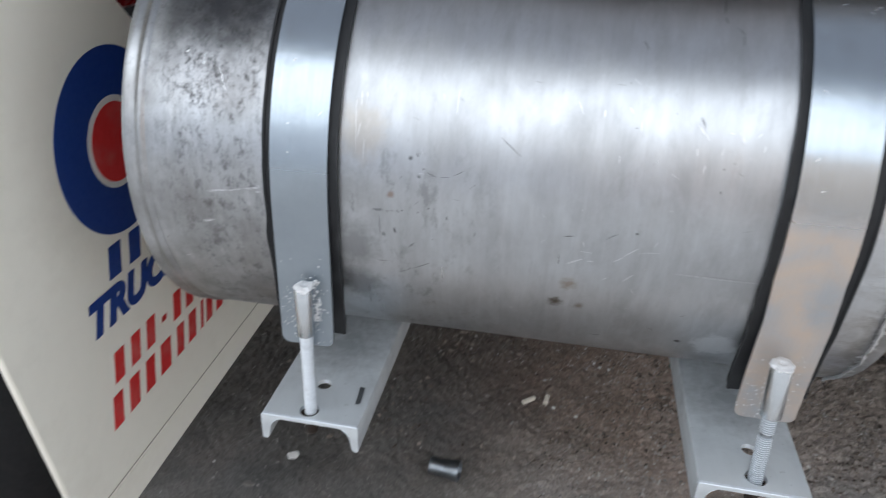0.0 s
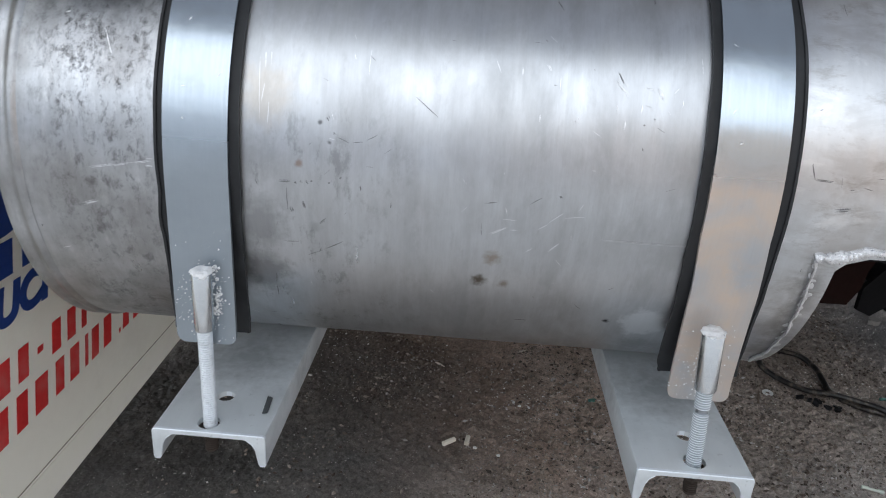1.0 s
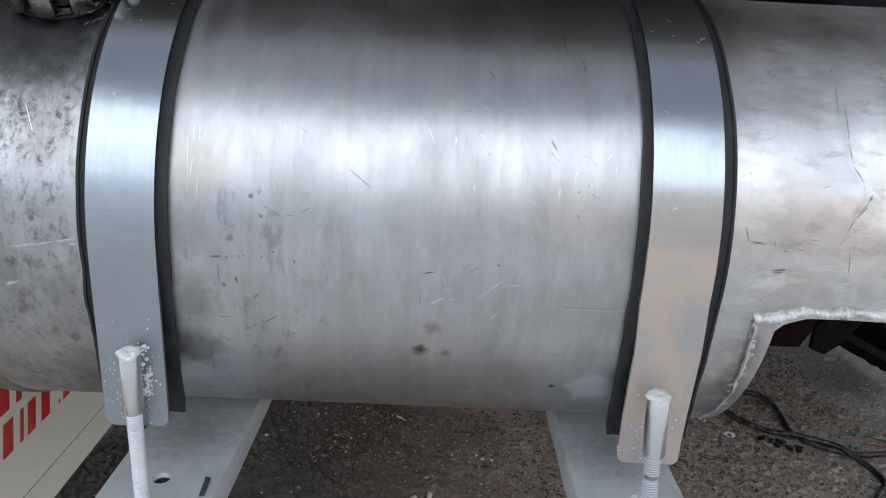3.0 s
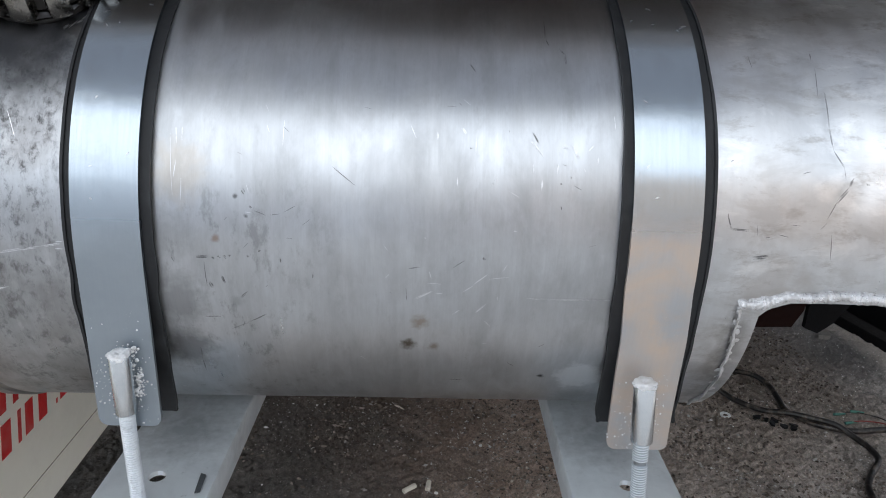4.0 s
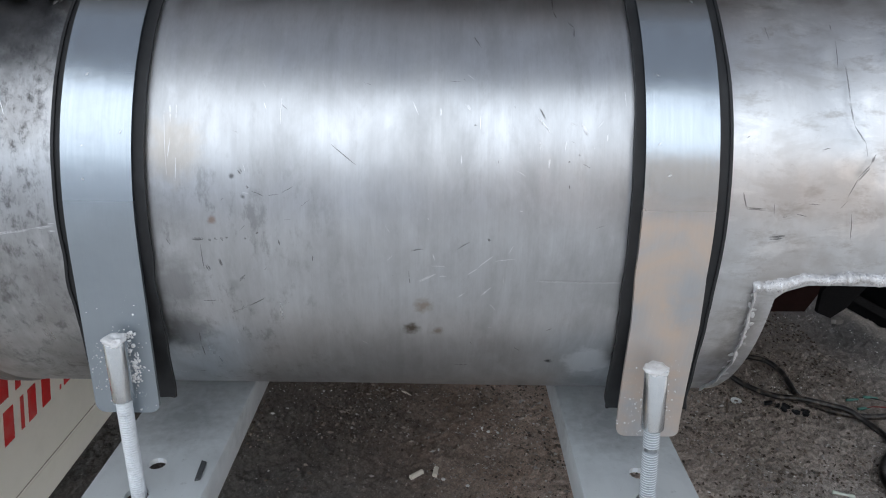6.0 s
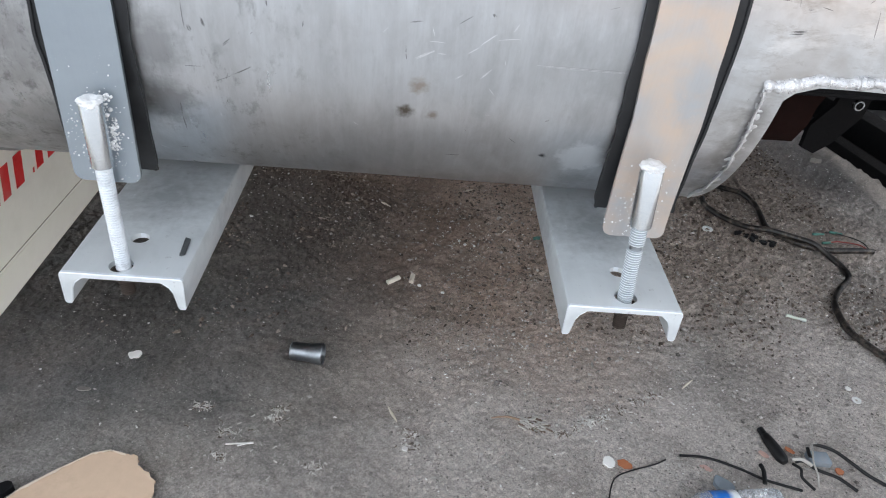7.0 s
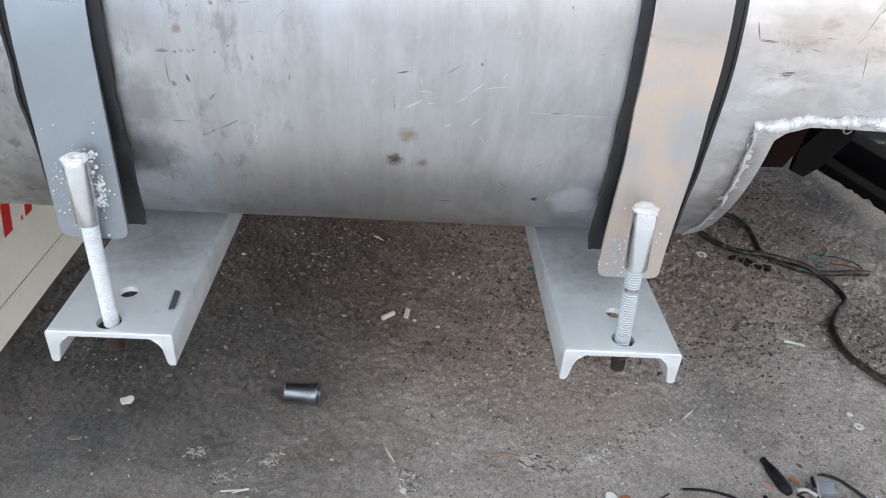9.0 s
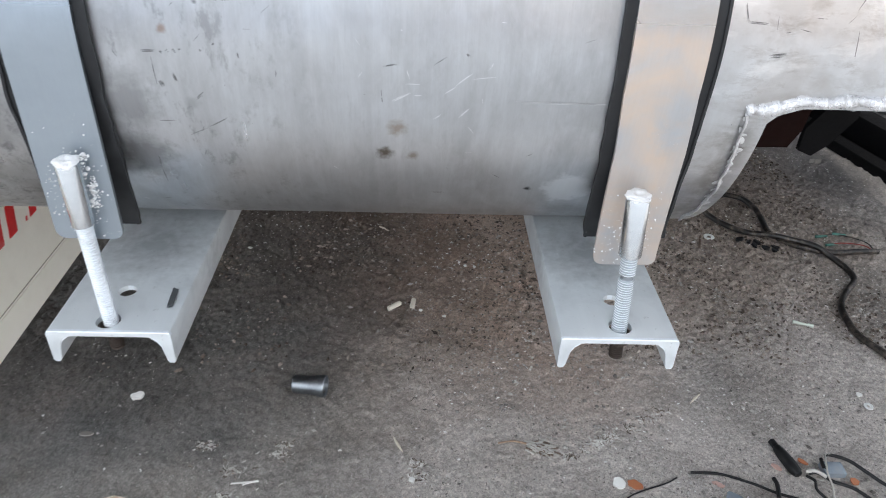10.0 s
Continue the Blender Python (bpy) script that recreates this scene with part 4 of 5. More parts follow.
def tank_strap(label, x0, x1, deg_front, drop, material, sleeve_top, rod_foot, lean, gap=0.0):
    root = thing("tank_strap", TANK, label, "tank strap", "straps round the tank")
    inv = TANK.inverted()
    part("band", band(x0, x1, R + 0.0058, R + 0.0108, 175, deg_front, drop, 0.012, 0.0, lean), material, root)
    top, foot = Vector(sleeve_top), Vector(rod_foot)
    way = (top - foot).normalized()
    turn = inv.to_3x3().to_4x4() @ way.to_track_quat("Z", "Y").to_matrix().to_4x4()
    start = Matrix.Translation(inv @ top) @ turn
    wide = 0.0102 if gap else 0.0094
    tube = 0.0140 if gap else 0.0124
    sleeve = lathe([(tube * 0.8, -0.082), (tube - 0.0008, -0.0812), (tube, -0.0800), (tube, -0.003), (tube - 0.0008, 0.0), (0.0090, 0.0), (0.0085, -0.006), (0.004, -0.007)], 28)
    bmesh.ops.transform(sleeve, matrix=start, verts=sleeve.verts)
    sleeve = part("sleeve", sleeve, M_SLEEVE, root, "short bright tube welded on")
    size = (top - foot).length
    rod = thread(size - 0.079 + 0.010, wide, 0.0036, gap, 0.80 if gap else 0.84)
    for f in rod.faces:
        out = math.hypot(*f.calc_center_median().xy) / wide
        f.material_index = 2 if out < 0.76 else int(out < 0.905)
    bmesh.ops.transform(rod, matrix=start @ Matrix.Translation((0, 0, -size - 0.010)), verts=rod.verts)
    rod = part("threaded_rod", rod, M_ROD, root, "silver sprayed threaded rod")
    rod.data.materials.append(M_GROOVE)
    rod.data.materials.append(M_STEEL)
    tail = thread(0.042, 0.0090, 0.0034)
    bmesh.ops.transform(tail, matrix=start @ Matrix.Translation((0, 0, -size - 0.051)), verts=tail.verts)
    part("rod_end", tail, M_NUT, rod, "rusty lower end of the rod")
    nut = lathe([(0.015, -0.014), (0.0165, -0.012), (0.0165, -0.002), (0.015, 0.0)], 6)
    bmesh.ops.transform(nut, matrix=start @ Matrix.Translation((0, 0, -size - 0.010)), verts=nut.verts)
    part("nut", nut, M_NUT, rod, "rusty hexagon nut")
    # weld over the tube's mouth and down its sides, with spatter
    rn = random.Random(round(x0 * 1000))
    crown = bmesh.new()
    bmesh.ops.create_icosphere(crown, subdivisions=4, radius=1.0)
    for v in crown.verts:
        d = 1.0 + 0.28 * noise.noise(v.co * 1.9 + Vector((x0 * 40, 0, 0))) + 0.12 * noise.noise(v.co * 5 + Vector((0, x0 * 40, 0)))
        v.co = Vector((v.co.x * tube * 1.04 * d, v.co.y * tube * 1.04 * d, v.co.z * (0.0055 - 0.004 * math.exp(-((v.co.x - 0.1) ** 2 + v.co.y ** 2) * 9)) * d))
    bmesh.ops.transform(crown, matrix=start, verts=crown.verts)
    part("weld", crown, M_WELD, root, "lumpy bright weld")
    spat = bmesh.new()
    for _ in range(40 if gap else 90):
        p = start @ Vector(((-1 if gap and rn.random() < 0.6 else 1) * (tube + rn.gauss(0.0018, 0.0028)), 0.004, -0.02 * gap * 10 - 0.070 * rn.random())) + Vector((0, 0.0085, 0))
        bmesh.ops.create_icosphere(spat, subdivisions=1, radius=0.0005 + 0.0026 * rn.random() ** 2, matrix=Matrix.Translation(p))
    tx, tz = -math.sin(radians(deg_front)), -math.cos(radians(deg_front))
    y, z, _ = strap_line(175, deg_front, drop, R + 0.0058)[0][-1]
    c = (0, y - 0.0051 * math.cos(radians(deg_front)) - tx * drop, z + 0.0051 * math.sin(radians(deg_front)) - tz * drop)
    for _ in range(230):
        u, s = rn.gauss((x0 + x1) / 2 + lean * 0.7, 0.019), drop - abs(rn.gauss(0.055, 0.032)) - 0.002
        if x0 + 0.003 < u < x1 - 0.003 and s > 0:
            bmesh.ops.create_icosphere(spat, subdivisions=1, radius=rn.choice((0.0004, 0.0006, 0.0008, 0.0013)), matrix=Matrix.Translation((u, c[1] + tx * s, c[2] + tz * s)))
    part("spatter", spat, M_WELD, root, "bright weld spatter", "stuff")
    worn = bmesh.new()
    for _ in range(9):
        u, d = rn.uniform(x0 + 0.008, x1 - 0.008), rn.choice((rn.gauss(53, 2.5), rn.uniform(5, 45)))
        mark(worn, (u, d), (u + rn.uniform(0.002, 0.007), d + rn.uniform(-0.8, 0.8)), rn.uniform(0.0006, 0.0018), 0.0, 0.0112)
    part("scuffing", worn, M_SCRATCH, root, "small pale scuffs", "stuff")
    return root


tank_strap("polished metal tank strap with a welded tube and threaded rod", -0.3775, -0.3005, 0.0, 0.222, M_STRAP, (-0.3445, 0.037, 0.976), (-0.352, 0.055, 0.75), 0)
tank_strap("polished tank strap with tan film and painted reflection, a welded tube and rod", 0.263, 0.345, -10.0, 0.222, M_STRAP_TAN, (0.286, 0.029, 0.941), (0.297, 0.026, 0.75), 0.015, 0.088)
for x0, x1, deg, drop in ((-0.389, -0.2885, -10.0, 0.170), (0.2525, 0.360, -18.0, 0.156)):
    lean = 0.014 if x0 > 0 else -0.007
    liner = thing("strap_liner", TANK, "black rubber liner strip between tank and strap", "rubber strip", "liners under the straps")
    part("strip", band(x0, x1, R + 0.0012, R + 0.0054, 175, deg, drop, 0.0, 0.0026, lean), M_RUBBER, liner)
    for a, b in ((x0 - 0.0002, x0 + 0.0032), (x1 - 0.0032, x1 + 0.0002)):
        part("edge_lip", band(a, b, R + 0.0056, R + 0.0074, 175, deg, drop - 0.001, 0.0, 0.0026, lean), M_RUBBER, liner)


# ---- bracket channels ----
def channel(x, y, length, turn, holes, label):
    """A steel channel lying web up; x, y is its front left corner; holes from there."""
    w, h, t = 0.152, 0.048, 0.0075
    root = thing("bracket_channel", pose(x, y, 0.75, 0, 0, turn), label, "steel channel", "channels under the tank")
    web = outline([(0.002, 0), (w - 0.002, 0), (w - 0.002, length), (0.002, length)], t, holes)
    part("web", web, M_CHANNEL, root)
    for s in (0, 1):
        prof = [(0.0, -0.004), (0.0012, -0.0012), (0.004, 0.0), (0.0055, -0.001), (0.0055, -t), (0.026, -t - 0.001), (0.0185, -0.0145), (0.0145, -0.022), (0.0105, -h + 0.004), (0.0080, -h), (0.002, -h), (0.0, -h + 0.003)]
        bm = bmesh.new()
        rows = [[bm.verts.new(((px if s == 0 else w - px), yy, pz)) for px, pz in prof] for yy in (-0.0006, length)]
        for j in range(len(prof)):
            k = (j + 1) % len(prof)
            bm.faces.new((rows[0][j], rows[0][k], rows[1][k], rows[1][j]))
        bm.faces.new(rows[0])
        bm.faces.new(rows[1][::-1])
        flange = part("flange", bm, M_CHANNEL, root)
        flange.data.materials.append(M_CUT)
        for p in flange.data.polygons:
            p.material_index = int(abs(p.normal.y) > 0.9)
    half = [(0.0, -h + 0.003), (0.0, -0.004), (0.0012, -0.0012), (0.004, 0.0)]
    inner = [(0.033, -t), (0.0265, -t - 0.0008), (0.0212, -t - 0.0035), (0.0175, -0.0150), (0.0150, -0.0205), (0.0108, -h + 0.004), (0.0080, -h), (0.002, -h)]
    end = outline(half + [(w - x, z) for x, z in half[::-1]] + [(w - x, z) for x, z in inner[::-1]] + inner, 0.006)
    bmesh.ops.bevel(end, geom=[e for e in end.edges if e.calc_face_angle(0) > 1.0], offset=0.0009, segments=1, affect="EDGES")
    bmesh.ops.transform(end, matrix=Matrix.Translation((0, -0.0012, 0.0004)) @ Matrix.Rotation(radians(90), 4, "X"), verts=end.verts)
    bmesh.ops.recalc_face_normals(end, faces=end.faces)
    for f in end.faces:
        f.material_index = int(f.normal.z < 0.3 or f.normal.y < -0.97)
    end = part("cut_end", end, M_CUT, root, "bright scraped front edge")
    end.data.materials.append(M_CHANNEL)
    web = [o for o in root.children if o.name.startswith("web")][0]
    web.data.materials.append(M_CUT)
    for p in web.data.polygons:
        p.material_index = int(abs(p.normal.y) > 0.9)
    return root


channel(-0.422, 0.030, 0.80, -2.6, [ring_of(0.069, 0.022, 0.0150), ring_of(0.071, 0.085, 0.0120)],
        "grey painted steel channel bracket with two bolt holes")
channel(0.2155, 0.003, 0.83, -2.8, [ring_of(0.081, 0.026, 0.0150), ring_of(0.082, 0.082, 0.0115)],
        "grey painted steel channel bracket with two bolt holes")


shim = outline([(-0.0040, -0.020), (0.0032, -0.018), (0.0045, 0.018), (-0.0030, 0.022)], 0.0024)
bmesh.ops.bevel(shim, geom=[e for e in shim.edges if e.calc_face_angle(0) > 1.0], offset=0.0006, segments=1, affect="EDGES")
single("steel_shim", shim, M_SHIM, pose(-0.284, 0.0925, 0.7534, 0, 0, 4), "small dark steel shim lying on the grey channel", "shim")


# ---- mud flap ----
FLAP = pose(-0.778, 0, 0, 0, 0, 0) @ pose(0, 0.6, 0.32, -2.2, 0, 0) @ pose(0, -0.6, -0.32) @ Matrix(((0, 0, 1, 0), (1, 0, 0, 0), (0, 1, 0, 0), (0, 0, 0, 1)))
mud_flap = thing("mud_flap", FLAP, "dirty white vinyl mud flap with blue and red print", "mud flap")
sheet = [(0.035, 0.335), (0.045, 0.318), (1.10, 0.318), (1.10, 0.9), (0.62, 1.12), (0.43, 1.215), (0.30, 1.33), (0.22, 1.46), (0.12, 1.60), (-0.10, 1.60), (-0.085, 1.20), (-0.055, 0.85)]
part("sheet", outline(sheet, 0.008), M_FLAP, mud_flap)
hem = outline([(0.05, 0.32), (1.098, 0.32), (1.098, 0.385), (0.06, 0.395)], 0.003)
bmesh.ops.translate(hem, vec=(0, 0, 0.0012), verts=hem.verts)
part("hem", hem, M_FLAP, mud_flap, "folded lower hem")
hem = outline([(0.037, 0.337), (0.090, 0.400), (0.045, 0.66), (0.0, 0.92), (-0.03, 1.20), (-0.04, 1.598), (-0.098, 1.598), (-0.083, 1.20), (-0.053, 0.85)], 0.003)
bmesh.ops.translate(hem, vec=(0, 0, 0.0020), verts=hem.verts)
part("hem", hem, M_FLAP, mud_flap, "folded side hem")


crease = outline([(0.10, 0.4005), (1.09, 0.3905), (1.09, 0.3930), (0.10, 0.4030)], 0.0006)
bmesh.ops.translate(crease, vec=(0, 0, 0.0010), verts=crease.verts)
part("crease", crease, M_CREASE, mud_flap, "thin brown crease line along the hem")


def disc(name, x, y, r0, r1, lift, material):
    bm = outline(ring_of(x, y, r1, 64), 0.0006, [ring_of(x, y, r0, 64)] if r0 else [])
    bmesh.ops.translate(bm, vec=(0, 0, lift), verts=bm.verts)
    return part(name, bm, material, mud_flap)


disc("blue_ring", 0.311, 1.032, 0.0, 0.164, 0.0010, M_BLUE)
disc("white_ring", 0.311, 1.032, 0.0, 0.081, 0.0018, M_WHITE)
disc("red_disc", 0.311, 1.032, 0.0, 0.070, 0.0026, M_RED)


def lettering(text, x, y, size, material, slant=0.25, stretch=1.0):
    cu = bpy.data.curves.new("lettering", "FONT")
    cu.body, cu.size, cu.shear, cu.extrude, cu.offset = text, size, slant, 0.0004, 0.0048
    ob = bpy.data.objects.new("lettering", cu)
    me = bpy.data.meshes.new_from_object(ob)
    bpy.data.objects.remove(ob)
    for v in me.vertices:
        v.co = (x + v.co.x * stretch, y + v.co.y, v.co.z + 0.0014)
    me.materials.append(material)
    made = new("lettering", me)
    made.parent = mud_flap


def bars(x, y, high, widths, material, gap=0.012, slant=0.2):
    """Plain leaning bars, where writing is not spelled out."""
    for w in widths:
        ink = w * 0.7
        bm = outline([(x, y), (x + ink, y), (x + ink + slant * high, y + high), (x + slant * high, y + high)], 0.0006)
        bmesh.ops.translate(bm, vec=(0, 0, 0.0014), verts=bm.verts)
        part("print_bar", bm, material, mud_flap)
        x += w + gap


bars(0.224, 0.800, 0.060, (0.055, 0.055, 0.055, 0.06, 0.05, 0.05), M_BLUE)
lettering("TRUCK", 0.140, 0.722, 0.088, M_BLUE, 0.28, 1.12)
bars(0.186, 0.602, 0.060, (0.045, 0.045, 0.045), M_RED)
bars(0.366, 0.626, 0.012, (0.026,), M_RED)
bars(0.411, 0.602, 0.060, (0.045, 0.045, 0.028), M_RED)
bars(0.581, 0.626, 0.012, (0.026,), M_RED)
bars(0.626, 0.602, 0.060, (0.045, 0.045, 0.045, 0.045), M_RED)
bars(0.158, 0.515, 0.066, (0.045, 0.05, 0.048, 0.06, 0.044, 0.05, 0.018, 0.044, 0.05), M_RED, 0.011)
bars(0.681, 0.515, 0.010, (0.010,), M_RED)
bars(0.701, 0.515, 0.062, (0.045, 0.05, 0.06), M_RED, 0.011)


# ---- the truck round the tank ----
def wheel(x, y, z, r, width, label, group=""):
    root = thing("wheel", pose(x, y, z, 90, 0, 0), label, "wheel", group)
    b = r * 0.12
    tyre = lathe([(r * 0.56, -width * 0.42), (r * 0.72, -width * 0.5), (r * 0.90, -width * 0.49), (r - b * 0.3, -width * 0.42), (r, -width * 0.34), (r, -width * 0.12), (r - 0.012, -width * 0.11), (r - 0.012, -width * 0.08), (r, -width * 0.07),
                  (r, width * 0.07), (r - 0.012, width * 0.08), (r - 0.012, width * 0.11), (r, width * 0.12), (r, width * 0.34), (r - b * 0.3, width * 0.42), (r * 0.90, width * 0.49), (r * 0.72, width * 0.5), (r * 0.56, width * 0.42)], 72, False)
    part("tyre", tyre, M_TYRE, root)
    rim = lathe([(r * 0.57, -width * 0.42), (r * 0.53, -width * 0.36), (r * 0.5, -0.05), (r * 0.2, -0.03), (r * 0.18, 0.03), (r * 0.5, 0.05), (r * 0.53, width * 0.36), (r * 0.57, width * 0.42)], 48)
    part("rim", rim, M_BLACK, root)
    return root


wheel(-1.42, 0.26, 0.50, 0.505, 0.28, "black front truck tyre beside the mud flap")
wheel(2.9, 2.45, 0.50, 0.505, 0.26, "black rear truck tyre in the shade", "rear tyres")
wheel(4.0, 2.45, 0.50, 0.505, 0.26, "black rear truck tyre in the shade", "rear tyres")

truck = thing("truck", pose(0, 0, 0), "dark grey truck with red fender and black chassis", "truck")


def truck_part(name, bm, material, m, label="", parent=None):
    bmesh.ops.transform(bm, matrix=m, verts=bm.verts)
    return part(name, bm, material, parent or truck, label)


truck_part("cab", box(4.0, 2.6, 1.8, 0.05, (0.0, 1.49, 0.92)), M_CAB, pose(0, 0, 1.53), "dark grey cab body")
truck_part("fender", box(0.9, 0.80, 0.75, 0.06, (-1.31, 0.93, 0.05)), M_FENDER, pose(0, 0, 1.53), "red front fender")
truck_part("fender_liner", box(0.03, 0.9, 0.42, 0.008, (-0.83, 0.99, -0.54)), M_BLACK, pose(0, 0, 1.53), "black fender liner")
for y in (0.85, 1.72):
    rail = truck_part("frame_rail", box(7.0, 0.010, 0.26, 0.002), M_BLACK, pose(1.4, y, 0.88), "black steel frame rail")
    for z in (0.135, -0.135):
        truck_part("flange", box(7.0, 0.08, 0.010, 0.002, (0, 0.036, z)), M_BLACK, pose(1.4, y, 0.88), "", rail)
plate = outline([(0.0, 0.0), (0.085, 0.0), (0.112, 0.05), (0.118, 0.10), (0.135, 0.14), (0.14, 0.40), (-0.20, 0.40), (-0.20, 0.0)], 0.012)
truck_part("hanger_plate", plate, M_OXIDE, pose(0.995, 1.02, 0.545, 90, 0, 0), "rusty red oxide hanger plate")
arm = outline([(0.0, 0.0), (0.05, -0.02), (0.10, 0.02), (0.17, 0.12), (0.20, 0.40), (0.10, 0.42), (0.06, 0.16), (0.0, 0.08)], 0.02, [ring_of(0.125, 0.17, 0.012)])
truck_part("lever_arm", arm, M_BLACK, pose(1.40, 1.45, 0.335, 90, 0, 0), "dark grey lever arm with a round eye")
eye = lathe([(0.0125, -0.004), (0.0165, -0.004), (0.0165, 0.006), (0.0125, 0.006)], 24, False)
bmesh.ops.bridge_loops(eye, edges=[e for e in eye.edges if e.is_boundary])
truck_part("eye_bush", eye, M_STEEL, pose(1.40, 1.45, 0.335, 90, 0, 0) @ pose(0.125, 0.17, 0.02), "bare steel rim of the eye")
# unseen panel added on the far side to keep sun off the ground
truck_part("side_blocker", box(9.0, 0.06, 1.6, 0.01, (0, 0, 0.8)), M_BLACK, pose(1.4, 2.76, -0.01), "added black panel blocking light on the far side")
beam = thing("beam", on_ground(2.22, 1.72, 0.0, 100), "black steel beam lying on the dirt", "steel beam")
part("foot", box(1.6, 0.20, 0.05, 0.006, (0, 0, 0.025)), M_BLACK, beam)
part("web", box(1.6, 0.11, 0.12, 0.006, (0, -0.03, 0.11)), M_BLACK, beam)


# ---- litter on the ground ----
tube = lathe([(0.0190, 0.001), (0.0215, 0.0), (0.0235, 0.002), (0.0235, 0.040), (0.0250, 0.055), (0.0285, 0.070), (0.0290, 0.083), (0.0275, 0.085), (0.0252, 0.084), (0.0245, 0.068), (0.0195, 0.050)], 36, False)
bmesh.ops.bridge_loops(tube, edges=[e for e in tube.edges if e.is_boundary])
single("pipe_offcut", tube, M_STEEL, pose(-0.247, 0.688, height(-0.2, 0.69) + 0.026, 0, 88, -9), "short dark steel pipe offcut lying on dirt", "pipe")

for x, y, a, l in ((0.016, 1.025, 38, 0.046), (0.073, 1.052, 80, 0.040)):
    stub = lathe([(0.005, 0.0), (0.0075, 0.001), (0.0075, l - 0.001), (0.005, l)], 14)
    bmesh.ops.transform(stub, matrix=pose(-l / 2 * math.cos(radians(a)), -l / 2 * math.sin(radians(a)), 0, 0, 90, a), verts=stub.verts)
    single("cigarette_butt", stub, M_BUTT, on_ground(x, y, 0.0075), "short off-white stub lying on dirt", "stub", "pair of stubs")

card = [(-0.78, 0.20), (-0.74, 0.26), (-0.69, 0.305), (-0.63, 0.352), (-0.595, 0.362), (-0.56, 0.352), (-0.535, 0.35), (-0.525, 0.325), (-0.50, 0.305), (-0.478, 0.285), (-0.474, 0.24), (-0.475, 0.12), (-0.60, 0.05), (-0.75, 0.10)]
fine = []
for a, b in zip(card, card[1:] + card[:1]):
    for i in range(5):
        fine.append((a[0] + (b[0] - a[0]) * i / 5, a[1] + (b[1] - a[1]) * i / 5))
bm = blob([(x + 0.6, y - 0.25) for x, y in fine], 0.004, 0.0022, 3)
cardboard = single("cardboard_scrap", bm, M_CARD, pose(-0.6, 0.25, height(-0.6, 0.3) + 0.012), "torn tan cardboard piece lying on dirt", "cardboard")
rnd = random.Random(5)
torn = [(x + 0.6, y - 0.25) for x, y in fine[:26]]
torn = outline(torn + [(x + rnd.uniform(0.0, 0.004), y - rnd.uniform(0.001, 0.006)) for x, y in torn[::-1]], 0.0010)
bmesh.ops.translate(torn, vec=(0, 0, 0.0078), verts=torn.verts)
part("torn_edge", torn, M_PLY, cardboard, "pale torn paper edge")


def scrap(name, x, y, sx, sy, turn, material, label, category, seed, thick=0.0015, group=""):
    rn = random.Random(seed)
    k = [rn.uniform(0.65, 1.2) for _ in range(23)]
    k = [(k[i - 1] + 2 * k[i] + k[(i + 1) % 23]) / 4 for i in range(23)]
    pts = [(sx * math.cos(a) * k[i], sy * math.sin(a) * k[i]) for i, a in enumerate (2 * math.pi * i / 23 for i in range(23))]
    bm = blob(pts, thick, 0.0, seed)
    return single(name, bm, material, on_ground(x, y, 0.002, turn), label, category, group)


scrap("paper_scrap", -0.639, 0.673, 0.017, 0.013, 20, M_PAPER, "small crumpled white paper scrap on dirt", "scrap", 5, 0.006)
scrap("paper_scrap", -0.724, 0.555, 0.016, 0.008, 0, M_CHIP, "dirty grey paper scrap pressed into dirt", "scrap", 6, 0.003)
scrap("plastic_chip", 0.53, 0.373, 0.017, 0.018, 0, M_PAPER, "round white plastic chip on dirt", "chip", 7, 0.004)
scrap("plastic_chip", 0.05, 0.394, 0.008, 0.008, 0, M_PAPER, "tiny white plastic chip on dirt", "chip", 8, 0.004)
scrap("plastic_chip", 1.259, 0.624, 0.010, 0.008, 30, M_PAPER, "tiny white plastic chip on dirt", "chip", 9, 0.004)
for i, (x, y, sx, sy, a) in enumerate(((0.564, 0.362, 0.018, 0.012, -30), (0.765, 0.362, 0.017, 0.006, -30), (1.086, 0.347, 0.010, 0.011, 0), (0.992, 0.413, 0.013, 0.006, -50), (0.924, 0.401, 0.013, 0.007, -50))):
    scrap("orange_fragment", x, y, sx, sy, a, M_PINK if i in (1, 4) else M_ORANGE, "broken orange fragment on dirt", "fragment", 20 + i, 0.003, "orange fragments")
for i, (x, y) in enumerate(((-0.465, 1.355), (0.254, 1.264), (0.235, 1.275), (0.285, 1.26), (0.095, 1.012), (0.165, 0.99))):
    scrap("plastic_chip", x, y, 0.006, 0.0045, i * 40, M_PAPER, "tiny white plastic chip on dirt", "chip", 80 + i, 0.004)
stick = box(0.062, 0.004, 0.002, 0.0006)
prong = box(0.034, 0.0032, 0.0018, 0.0005)
bmesh.ops.transform(prong, matrix=pose(0.012, -0.003, 0.0012, 0, 0, 16), verts=prong.verts)
single("plastic_stick", stick, M_PAPER, on_ground(-0.325, 0.395, 0.003, 4), "forked thin white plastic stick on dirt", "stick")
part("prong", prong, M_PAPER, bpy.data.objects["plastic_stick"])
bm, dull = bmesh.new(), bmesh.new()
